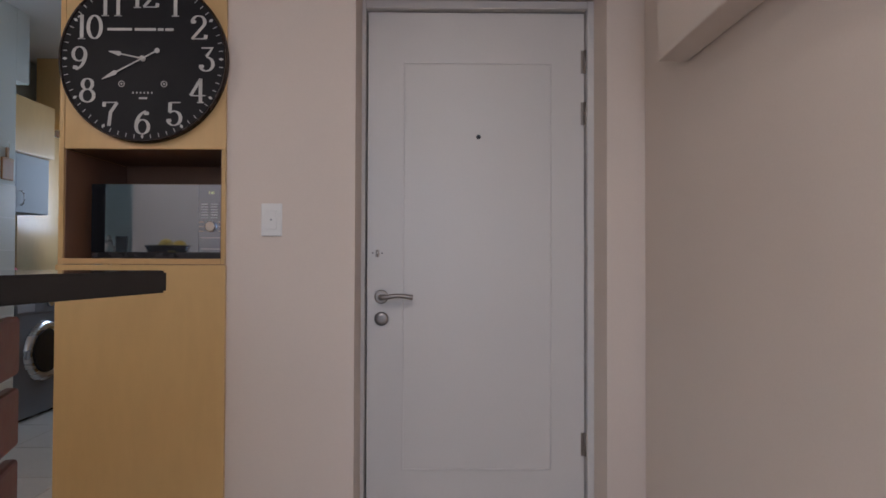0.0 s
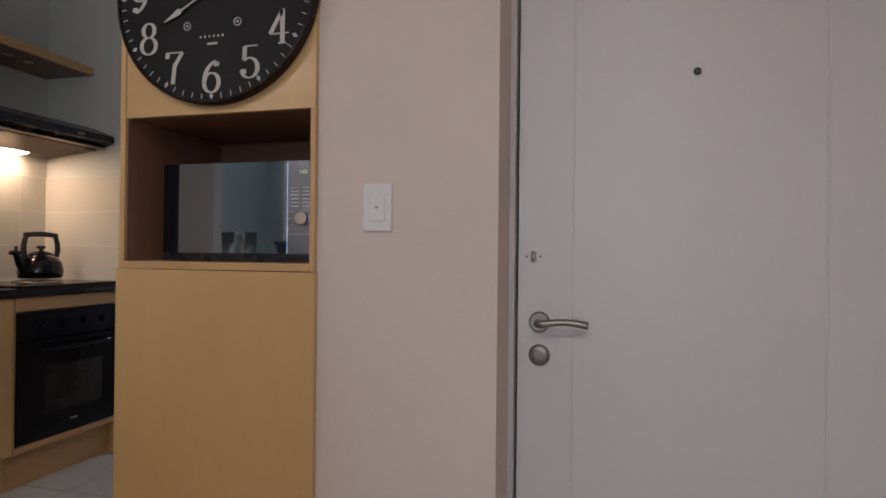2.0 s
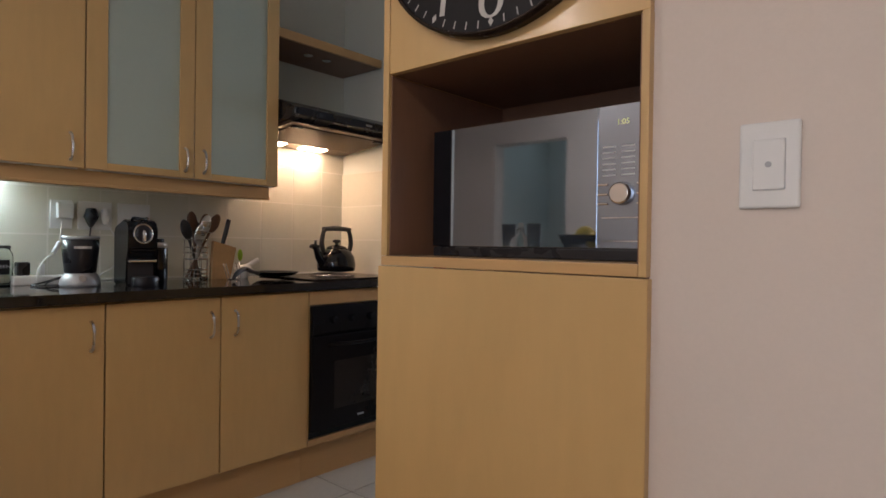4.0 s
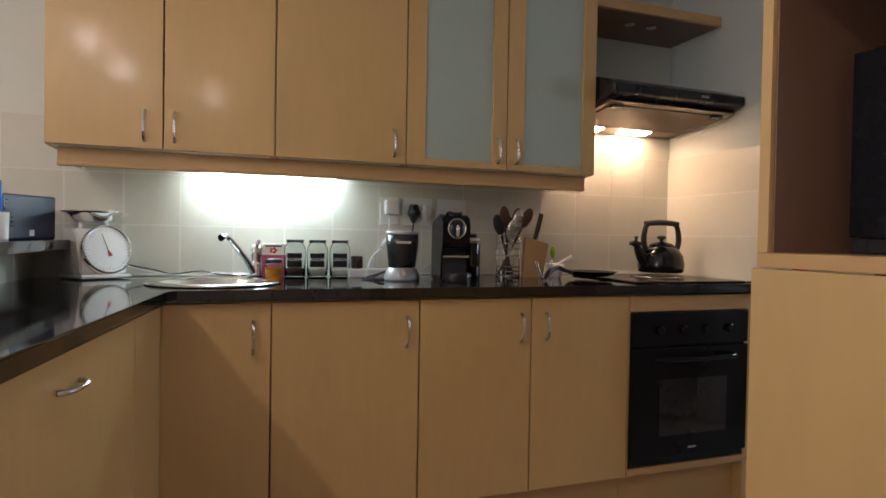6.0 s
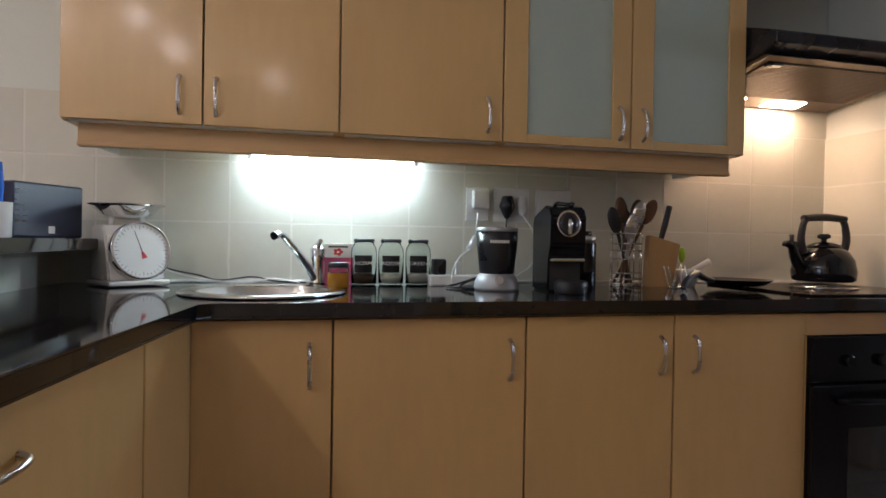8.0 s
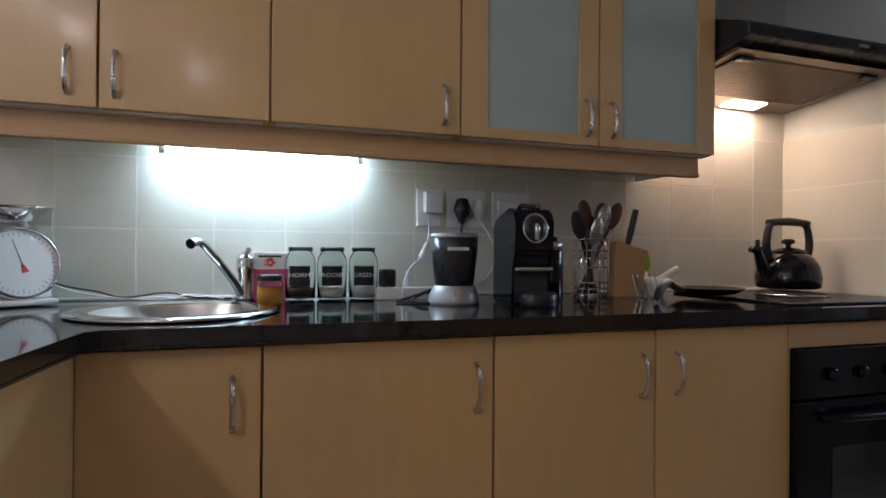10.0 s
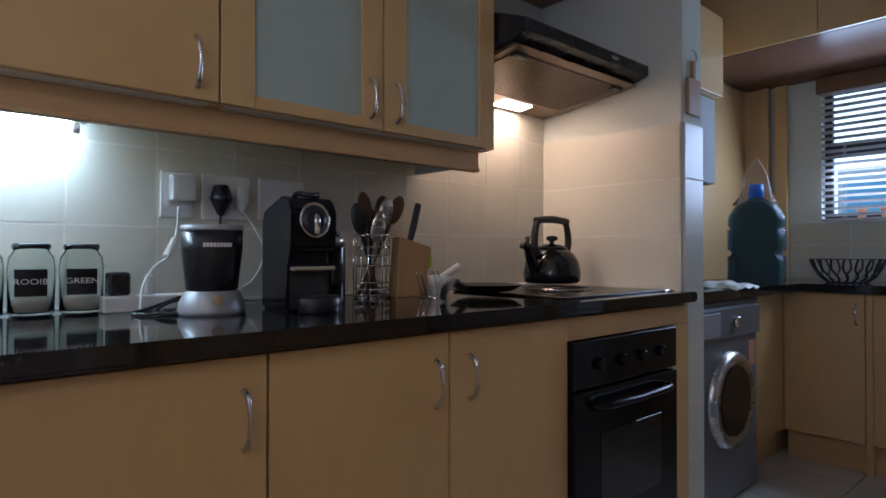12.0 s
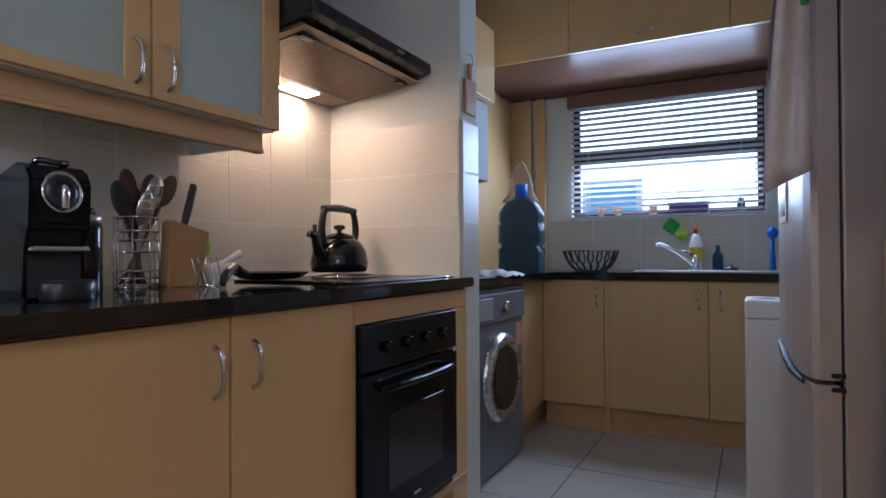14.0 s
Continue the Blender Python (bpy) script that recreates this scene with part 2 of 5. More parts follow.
# ---- the shell ----
wall_west = structure("wall_west", box(B(), WEST - 0.15, WEST, 0.0, FAR + 0.15, 0, CEIL), PAINT_K, "cream painted kitchen wall with tiled splashback")
structure("wall_west_living", box(box(B(), -4.55, -4.40, SOUTH, 0.0, 0, CEIL), -4.55, WEST - 0.15, 0.0, 0.12, 0, CEIL), PAINT)
structure("wall_east", box(B(), EAST, EAST + 0.15, SOUTH, 2.33, 0, CEIL), PAINT, "plain warm beige plastered wall")
structure("wall_bulkhead", box(B(), EAST - 0.09, EAST - 0.001, SOUTH, 1.97, 1.665, CEIL, 0.004), PAINT, "boxed beige bulkhead along the wall")
# entrance wall with the deep doorway
structure("wall_entrance", box(box(box(B(), -0.572, -0.115, 2.335, 2.62, 0, CEIL), 0.784, EAST + 0.15, 2.335, 2.62, 0, CEIL), -0.115, 0.784, 2.335, 2.62, 2.085, CEIL), PAINT, "pale plastered entrance wall round the door")
structure("wall_partition", box(B(), -0.56, -0.43, 2.62, FAR, 0, CEIL), PAINT_K)
structure("wall_niche_top", box(B(), -1.16, -0.574, 2.36, 2.62, 2.40, CEIL), PAINT)
wf = B()
for a in ((WEST - 0.15, -2.563, 0, CEIL), (-1.417, -0.43, 0, CEIL), (-2.563, -1.417, 0, 1.242), (-2.563, -1.417, 2.016, CEIL)):
    box(wf, a[0], a[1], FAR, FAR + 0.15, a[2], a[3])
wall_far = structure("wall_far", wf, PAINT_K, "pale kitchen wall with a wide window")
ws = B()
for a in ((-4.55, -3.72, 0, CEIL), (-2.92, -0.6, 0, CEIL), (0.7, EAST + 0.15, 0, CEIL), (-3.72, -2.92, 2.10, CEIL), (-0.6, 0.7, 0, 0.95), (-0.6, 0.7, 2.15, CEIL)):
    box(ws, a[0], a[1], SOUTH - 0.15, SOUTH, a[2], a[3])
structure("wall_south", ws, PAINT, "plain living room wall with a doorway")
structure("wall_passage", box(box(box(B(), -4.0, -2.6, -3.0, -2.9, 0, CEIL), -4.1, -4.0, -3.0, SOUTH - 0.15, 0, CEIL), -2.6, -2.5, -3.0, SOUTH - 0.15, 0, CEIL), PAINT_K)
structure("ceiling", box(B(), -4.6, 1.2, -3.1, FAR + 0.2, CEIL, CEIL + 0.1), CEILING, "plain white ceiling")
floor = structure("floor", box(B(), -4.6, 1.2, -3.1, FAR + 0.2, -0.1, -0.004), FGROUT, "large pale beige floor tiles")
# the pier beside the hob
pier = structure("wall_pier", box(B(), WEST, -2.459, 3.784, 3.936, 0, CEIL, 0.006), PAINT_K, "pier beside the hob, tiled to shoulder height")


structure("wall_alcove_top", box(B(), WEST, -2.461, 3.937, 4.05, 2.19, CEIL), PAINT_K)


# ---- entrance door ----
def entrance_door():
    d = tagged(new("door_1"), "closed white painted entrance door with one recessed panel", "door", kind="structure")
    d.matrix_world = pose(0, 2.54, 0)
    bm = B()
    box(bm, -0.0945, 0.7535, 0, 0.04, 0.008, 2.046)
    part("door_leaf", bm, DOOR, d)
    g = B()
    for a in ((0.043, 0.049, 0.26, 1.85), (0.619, 0.625, 0.26, 1.85)):
        box(g, a[0], a[1], -0.0035, 0.001, a[2], a[3], 0.0012, 1)
    box(g, 0.043, 0.625, -0.0035, 0.001, 1.843, 1.849, 0.0012, 1)
    box(g, 0.043, 0.625, -0.0035, 0.001, 0.258, 0.264, 0.0012, 1)
    part("panel_moulding", g, DOOR, d)
    f = B()
    box(f, -0.118, -0.101, -0.03, 0.07, 0, 2.083, 0.003)
    box(f, 0.759, 0.786, -0.03, 0.07, 0, 2.083, 0.003)
    box(f, -0.101, 0.759, -0.03, 0.07, 2.052, 2.083, 0.003)
    part("door_frame", f, DOOR, d)
    # black sheet behind the leaf, added so the gap looks deep in shade
    s = B()
    box(s, -0.101, 0.759, 0.045, 0.06, 0.0, 2.052)
    part("shadow_gap", s, MATT_BLACK, d, "black sheet standing in for the shade round the door leaf")
    for z in (1.854, 1.65, 0.359):
        h = B()
        lathe(h, [(0.007, -0.045), (0.007, 0.045)], 12, pose(0.757, -0.004, z))
        box(h, 0.74, 0.757, -0.003, 0.001, z - 0.045, z + 0.045)
        part("hinge", h, SATIN, d, "steel butt hinge")
    hd = B()
    m = pose(-0.038, -0.001, 0.93, 90)
    lathe(hd, [(0.027, 0.0), (0.027, 0.008), (0.022, 0.011)], 28, m)
    tube(hd, [(-0.038, -0.004, 0.93), (-0.038, -0.045, 0.93), (-0.02, -0.052, 0.931), (0.03, -0.052, 0.937), (0.085, -0.048, 0.930)], [0.010, 0.010, 0.010, 0.008, 0.010], 10)
    part("door_handle", hd, SATIN, d, "satin nickel lever handle on a round rose")
    k = B()
    lathe(k, [(0.027, 0.0), (0.027, 0.008), (0.020, 0.010), (0.012, 0.012)], 28, pose(-0.038, -0.001, 0.845, 90))
    box(k, -0.041, -0.035, -0.018, -0.010, 0.832, 0.858)
    part("lock_cylinder", k, SATIN, d, "satin round lock with thumb turn")
    y = B()
    tube(y, [(-0.055, -0.002, 1.113), (-0.055, -0.002, 1.085)], 0.008, 10)
    part("keyhole_cover", y, CHROME, d, "small chrome keyhole cover")
    for dx in (-0.018, 0.018):
        part("screw", lathe(B(), [(0.0028, 0), (0.0028, 0.002)], 8, pose(-0.055 + dx, -0.0005, 1.1, 90)), PRINT, d)
    ph = B()
    lathe(ph, [(0.009, 0), (0.009, 0.004), (0.006, 0.005)], 16, pose(0.338, -0.0005, 1.556, 90))
    part("peephole", ph, BLACK, d, "dark peephole with a metal rim")


entrance_door()


# ---- kitchen cabinets ----
def bow_handle(parent, p, length, axis="z", out=(1, 0, 0), name="handle"):
    """A slim arched bar; p is its middle on the door's face."""
    p, out = Vector(p), Vector(out)
    along = Vector((0, 0, 1)) if axis == "z" else Vector((1, 0, 0)) if axis == "x" else Vector((0, 1, 0))
    bm = tube(B(), [p - along * length / 2 + out * 0.001, p - along * length * 0.36 + out * 0.02, p + out * 0.027, p + along * length * 0.36 + out * 0.02, p + along * length / 2 + out * 0.001], [0.006, 0.005, 0.0042, 0.005, 0.006], 8)
    return part(name, bm, STEEL, parent, "slim arched steel handle")


def base_unit(y0, y1, doors, label, handles):
    """A base unit facing +x; doors are (y0, y1), handles their (door, y)."""
    u = thing("base_cabinet", (-2.43, (y0 + y1) / 2, 0), label, "cabinet", group="base cabinets along the worktop")
    cy = (y0 + y1) / 2
    part("body", box(B(), -0.62, -0.022, y0 - cy + 0.001, y1 - cy - 0.001, 0.168, 0.882), WOOD, u)
    part("plinth", box(B(), -0.60, -0.052, y0 - cy, y1 - cy, 0, 0.166), WOOD_H, u)
    for i, (a, b) in enumerate(doors):
        d = part("door", box(B(), -0.019, 0, a - cy + 0.0025, b - cy - 0.0025, 0.172, 0.879, 0.002), WOOD, u)
        for k, hy in handles:
            if k == i:
                bow_handle(d, (0, hy - cy, 0.772), 0.10)
    return u


base_unit(1.417, 1.735, [(1.417, 1.735)], "maple laminate corner base cabinet below the sink", [(0, 1.681)])
base_unit(1.735, 2.220, [(1.735, 2.220)], "maple laminate base cabinet with one wide door", [(0, 2.176)])
base_unit(2.220, 3.069, [(2.220, 2.645), (2.645, 3.069)], "maple laminate base cabinet with two doors", [(0, 2.603), (1, 2.706)])


def oven_unit():
    u = thing("oven_housing", (-2.43, 3.43, 0), "maple laminate housing round the built-in oven", "cabinet")
    part("top_panel", box(B(), -0.02, 0, -0.359, 0.336, 0.815, 0.879, 0.002), WOOD_H, u)
    part("bottom_panel", box(B(), -0.02, 0, -0.359, 0.336, 0.172, 0.200, 0.002), WOOD_H, u)
    part("side_panel", box(B(), -0.60, -0.001, -0.359, -0.355, 0.20, 0.814), WOOD, u)
    part("side_panel", box(B(), -0.60, -0.004, 0.226, 0.345, 0.0, 0.814), WOOD, u)
    part("plinth", box(B(), -0.60, -0.052, -0.359, 0.336, 0, 0.168), WOOD_H, u)
    o = thing("built_in_oven", (-2.43, 3.37, 0.203), "black built-in oven with dark glass door", "oven")
    part("body", box(B(), -0.55, -0.002, -0.292, 0.279, 0.002, 0.606), COFFEE, o)
    part("control_panel", box(B(), -0.002, 0.016, -0.294, 0.281, 0.478, 0.609, 0.004), COFFEE, o)
    d = part("door", box(B(), -0.002, 0.018, -0.294, 0.281, 0.03, 0.470, 0.005), OVEN_BLACK, o, "gloss black oven door")
    part("window", box(B(), 0.0182, 0.0195, -0.165, 0.170, 0.12, 0.345, 0.0006, 1), OVEN_GLASS, d, "smoked glass window")
    part("handle", tube(B(), [(0.018, -0.2, 0.425), (0.05, -0.17, 0.430), (0.056, 0.0, 0.428), (0.05, 0.17, 0.430), (0.018, 0.2, 0.425)], [0.012, 0.011, 0.01, 0.011, 0.012], 10), OVEN_BLACK, d, "curved gloss black handle")
    for i in range(4):
        part("knob", lathe(B(), [(0.018, 0), (0.016, 0.016), (0.013, 0.018)], 16, pose(0.015, -0.17 + i * 0.115, 0.54, 0, 90)), COFFEE, o)
    part("emblem", box(B(), 0.018, 0.0186, -0.02, 0.02, 0.062, 0.070), SILVER, d)


oven_unit()


def peninsula_unit(x0, x1, label, handle=None, name="base_cabinet"):
    cx = (x0 + x1) / 2
    u = thing(name, (cx, 1.418 - 0.108 * (cx + 2.40), 0), label, "cabinet", turn=-6.2, group="cabinets under the peninsula")
    part("body", box(B(), x0 - cx + 0.001, x1 - cx - 0.001, -0.30, -0.021, 0.168, 0.882), WOOD, u)
    part("plinth", box(B(), x0 - cx, x1 - cx, -0.29, -0.05, 0, 0.166), WOOD_X, u)
    d = part("door", box(B(), x0 - cx + 0.0025, x1 - cx - 0.0025, -0.019, 0, 0.172, 0.879, 0.002), WOOD, u)
    if handle:
        bow_handle(d, (handle - cx, 0, 0.812), 0.105, "x", (0, 1, 0))


peninsula_unit(-2.43, -2.16, "narrow maple laminate corner panel of the peninsula")
peninsula_unit(-2.16, -1.26, "maple laminate peninsula cabinet with a bow handle", -1.73)
peninsula_unit(-1.26, -0.76, "maple laminate end cabinet of the peninsula")


def upper_unit(y0, y1, doors, label, handles, glass=False):
    cy = (y0 + y1) / 2
    u = thing("wall_cabinet", (-2.70, cy, 1.368), label, "cabinet", group="wall cabinets over the worktop")
    b = B()
    y0, y1 = y0 - cy, y1 - cy
    box(b, -0.38, -0.021, y0, y0 + 0.016, 0.0, 1.0)
    box(b, -0.38, -0.021, y1 - 0.016, y1, 0.0, 1.0)
    box(b, -0.38, -0.021, y0 + 0.016, y1 - 0.016, 0.984, 1.0)
    box(b, -0.379, -0.372, y0 + 0.016, y1 - 0.016, 0.016, 0.984)
    part("body", b, WOOD, u)
    part("bottom_panel", box(B(), -0.379, -0.022, y0 + 0.016, y1 - 0.016, 0.0, 0.014), WHITE_BOARD, u, "white laminate underside")
    for z in (0.34, 0.66):
        part("shelf", box(B(), -0.37, -0.05, y0 + 0.017, y1 - 0.017, z, z + 0.016), WHITE_BOARD, u)
    for i, (a, c) in enumerate(doors):
        a, c = a - cy + 0.0025, c - cy - 0.0025
        if glass:
            r = B()
            box(r, -0.019, 0, a, a + 0.075, 0.002, 0.998, 0.002)
            box(r, -0.019, 0, c - 0.062, c, 0.002, 0.998, 0.002)
            box(r, -0.019, -0.0005, a + 0.075, c - 0.062, 0.002, 0.030, 0.001, 1)
            box(r, -0.019, -0.0005, a + 0.075, c - 0.062, 0.94, 0.998, 0.001, 1)
            d = part("door", r, WOOD, u)
            part("pane", box(B(), -0.013, -0.008, a + 0.075, c - 0.062, 0.030, 0.94), FROST, d, "pale green frosted glass pane")
        else:
            d = part("door", box(B(), -0.019, 0, a, c, 0.002, 0.998, 0.002), WOOD, u)
        for k, hy in handles:
            if k == i:
                bow_handle(d, (0, hy - cy, 0.078), 0.10)
    return u


upper_unit(1.050, 1.756, [(1.050, 1.395), (1.395, 1.756)], "maple laminate wall cabinet with two doors", [(0, 1.337), (1, 1.429)])
upper_unit(1.756, 2.238, [(1.756, 2.238)], "maple laminate wall cabinet with one door", [(0, 2.189)])
upper_unit(2.238, 3.078, [(2.238, 2.661), (2.661, 3.078)], "maple wall cabinet with two frosted glass doors", [(0, 2.620), (1, 2.702)], glass=True)
pel = thing("light_pelmet", (-2.755, 2.06, 1.306), "maple pelmet below the wall cabinets", "pelmet")
part("front_board", box(box(B(), -0.018, 0, -0.985, 1.005, 0, 0.0625, 0.004), -0.024, 0.006, -0.985, 1.005, 0.0, 0.012, 0.003), WOOD_H, pel)
part("end_board", box(B(), -0.30, -0.019, -0.985, -0.969, 0.02, 0.0625), WHITE_BOARD, pel)
part("end_board", box(B(), -0.30, -0.019, 0.989, 1.005, 0.02, 0.0625), WHITE_BOARD, pel)


# ---- worktops and bar ----
def worktop():
    bm = B()
    prism(bm, [(WEST + 0.002, 0.93), (-0.74, 0.93), (-0.74, 1.263), (-2.38, 1.44), (-2.405, 1.466), (-2.405, 3.782), (WEST + 0.002, 3.782)], "z", TOP - 0.035, TOP)
    bmesh.ops.bevel(bm, geom=[e for e in bm.edges if abs(e.verts[0].co.z - e.verts[1].co.z) < 0.001], offset=0.004, segments=2, affect="EDGES")
    ob = new("worktop", mesh_of("worktop", bm, GRANITE))
    cutter = new("cutter", mesh_of("cutter", lathe(B(), [(0.176, TOP - 0.1), (0.176, TOP + 0.1)], 56, pose(-2.685, 1.56, 0)), GRANITE))
    cut = ob.modifiers.new("hole", "BOOLEAN")
    cut.object, cut.operation = cutter, "DIFFERENCE"
    data = bpy.data.meshes.new_from_object(ob.evaluated_get(bpy.context.evaluated_depsgraph_get()))
    ob.modifiers.clear()
    ob.data = data
    bpy.data.objects.remove(cutter)
    tagged(ob, "polished black granite worktop, l-shaped", "worktop")
    return ob


worktop()
structure("trim_worktop", box(B(), WEST + 0.0085, WEST + 0.017, 1.10, 3.776, TOP + 0.0005, TOP + 0.009, 0.002), WHITE_BOARD, "pale sealant strip along the splashback")
structure("bar_wall", box(B(), WEST + 0.002, -0.50, 0.80, 0.914, 0, 1.028), PAINT_K, "low wall under the raised bar")
bar = thing("bar_counter", (-1.66, 0.88, 1.034), "raised dark polished granite bar shelf", "bar counter")
bm = B()
prism(bm, [(WEST + 0.003 + 1.66, -0.23), (-0.31 + 1.66, -0.23), (-0.212 + 1.66, 0.21), (-0.235 + 1.66, 0.235), (-0.7 + 1.66, 0.205), (WEST + 0.003 + 1.66, 0.195)], "z", -0.005, 0.027)
bmesh.ops.bevel(bm, geom=[e for e in bm.edges if abs(e.verts[0].co.z - e.verts[1].co.z) < 0.001], offset=0.003, segments=2, affect="EDGES")
part("slab", bm, GRANITE, bar)


# ---- extractor hood, shelf and lights ----
def hood():
    h = thing("extractor_hood", (WEST, 3.43, 1.60), "black slimline extractor hood with lit underside", "extractor hood")
    y0, y1 = -0.345, 0.345
    bm = B()
    prism(bm, [(0.003, 0.045), (0.003, 0.20), (0.36, 0.20), (0.50, 0.145), (0.50, 0.108), (0.44, 0.090)], "y", y0, y1)
    bmesh.ops.bevel(bm, geom=list(bm.edges), offset=0.004, segments=1, affect="EDGES")
    part("body", bm, BLACK, h)
    f = B()
    prism(f, [(0.02, 0.030), (0.02, 0.043), (0.44, 0.088), (0.46, 0.078)], "y", y0 + 0.012, y1 - 0.012)
    part("filter_frame", f, MESH_GREY, h, "brownish metal filter frame")
    a, b = y0 + 0.045, y1 - 0.045
    g = part("filter", prism(B(), [(0.13, 0.0395), (0.13, 0.050), (0.42, 0.082), (0.42, 0.0715)], "y", a, b), BRONZE, h, "ribbed grease filter")
    rib = mesh_of("rib", box(B(), 0, 0.006, a, b, -0.003, 0.002), MESH_GREY)
    for k in range(26):
        o = new("rib", rib)
        o.parent = g
        t0 = 0.13 + k * 0.011
        o.location = (t0, 0, 0.0290 + (t0 - 0.02) / 0.44 * 0.048)
    for a in (-0.30, 0.24):
        part("latch", box(B(), 0.395, 0.42, a, a + 0.06, 0.062, 0.074, 0.002), BLACK, h)
    for a in (-0.20, 0.075):
        part("lens", prism(B(), [(0.040, 0.0297), (0.105, 0.0368), (0.105, 0.042), (0.040, 0.035)], "y", a - 0.08, a + 0.08), glow("warm_lamp", (1.0, 0.66, 0.40), 60), h, "glowing warm lamp lens")
    part("switch", box(B(), 0.5005, 0.503, 0.10, 0.14, 0.120, 0.130), SILVER, h)


hood()
sh = thing("hood_shelf", (WEST, 3.43, 2.11), "brown wooden shelf over the extractor hood", "shelf")
part("board", box(B(), 0.002, 0.33, -0.345, 0.345, 0, 0.02, 0.002), BROWN, sh)
part("front_lip", box(B(), 0.331, 0.349, -0.345, 0.345, 0, 0.045, 0.002), WOOD_H, sh)
for dy in (-0.07, 0.05):
    part("spotlight", lathe(B(), [(0.022, -0.006), (0.026, -0.001)], 20, pose(0.22, dy, 0)), CHROME, sh, "small chrome recessed spot")

strip = thing("strip_light", (-3.02, 1.757, 1.335), "glowing cool white strip light under the cabinets", "lamp")
part("housing", box(B(), -0.03, 0.03, -0.30, 0.30, 0.018, 0.031, 0.003), WHITE, strip)
part("tube", lathe(B(), [(0.012, -0.262), (0.012, 0.262)], 14, pose(0, 0, 0.004, 90)), glow("cool_tube", (0.82, 0.98, 0.97), 72), strip, "glowing fluorescent tube")
for s in (-1, 1):
    part("end_cap", lathe(B(), [(0.013, 0), (0.013, 0.016)], 14, pose(0, s * 0.272 + 0.01, 0.004, 90)), WHITE, strip)

# fill glow for an added lamp that brightens the passage; no fitting known there
PASSAGE_FILL = glow("passage_fill_glow", (0.9, 1.0, 0.92), 160)
DOWN = glow("downlight_glow", (1.0, 0.82, 0.64), 1080)
# the last position, in the passage, is the added fill lamp
for x, y in ((0.35, -0.12), (-0.35, -0.05), (-2.3, -0.5), (-3.3, -2.2)):
    dl = thing("downlight", (x, y, CEIL - 0.012), "round recessed ceiling downlight, out of view", "lamp", group="ceiling downlights")
    part("rim", lathe(B(), [(0.034, 0.0), (0.046, 0.001), (0.048, 0.012), (0.034, 0.012)], 24, cap=False), CHROME, dl)
    part("bulb", lathe(B(), [(0.032, 0.003), (0.032, 0.010)], 20), DOWN if y > -2 else PASSAGE_FILL, dl)


BULB = glow("pendant_bulb_glow", (1.0, 0.84, 0.68), 68)
for x, y, z in ((-1.67, 0.96, 2.00), (-1.57, 1.09, 1.90), (-1.21, 1.50, 1.89)):
    pn = thing("pendant_lamp", (x, y, z), "small bare pendant bulb hanging over the bar", "lamp", group="pendant lamps")
    part("bulb", ball(B(), (0, 0, 0), 0.026, (1, 1, 1.15)), BULB, pn)
    part("socket", lathe(B(), [(0.016, 0.028), (0.018, 0.034), (0.018, 0.075), (0.006, 0.085)], 16), CHROME, pn)
    part("cord", tube(B(), [(0, 0, 0.085), (0, 0, CEIL - z - 0.02)], 0.003, 6), BLACK, pn)
    part("ceiling_rose", lathe(B(), [(0.012, CEIL - z - 0.03), (0.04, CEIL - z - 0.012), (0.042, CEIL - z)], 24), WHITE, pn)


# ---- niche cabinet with clock and microwave ----
NICHE_B, NICHE_T = 1.066, 1.460
def niche_cabinet():
    c = thing("tall_niche_cabinet", (-0.865, 2.33, 0), "tall maple cabinet with an open microwave niche", "cabinet")
    part("lower_panel", box(B(), -0.298, 0.297, -0.012, 0.006, 0.0, NICHE_B - 0.012, 0.0015), WOOD, c)
    part("niche_shelf", box(B(), -0.289, 0.281, -0.012, 0.40, NICHE_B - 0.010, NICHE_B + 0.010, 0.0015), WOOD_X, c)
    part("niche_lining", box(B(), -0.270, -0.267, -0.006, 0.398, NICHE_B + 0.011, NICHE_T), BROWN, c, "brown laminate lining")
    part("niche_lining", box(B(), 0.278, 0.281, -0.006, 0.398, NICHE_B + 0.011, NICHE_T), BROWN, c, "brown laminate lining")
    part("upper_panel", box(B(), -0.271, 0.294, -0.010, 0.006, NICHE_T + 0.003, 2.60, 0.0015), WOOD, c)
    part("side_panel", box(B(), -0.289, -0.272, -0.012, 0.42, NICHE_B + 0.0105, 2.60, 0.001), WOOD, c)
    part("side_panel", box(B(), 0.282, 0.2945, -0.012, 0.42, NICHE_B - 0.010, NICHE_T + 0.002, 0.001), WOOD, c)
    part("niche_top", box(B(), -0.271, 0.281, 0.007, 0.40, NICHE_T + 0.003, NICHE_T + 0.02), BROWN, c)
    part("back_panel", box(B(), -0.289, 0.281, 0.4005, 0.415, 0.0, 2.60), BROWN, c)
    part("end_board", box(B(), -0.325, -0.309, 0.03, 1.26, 0.0, 1.035, 0.002), WOOD, c)


niche_cabinet()


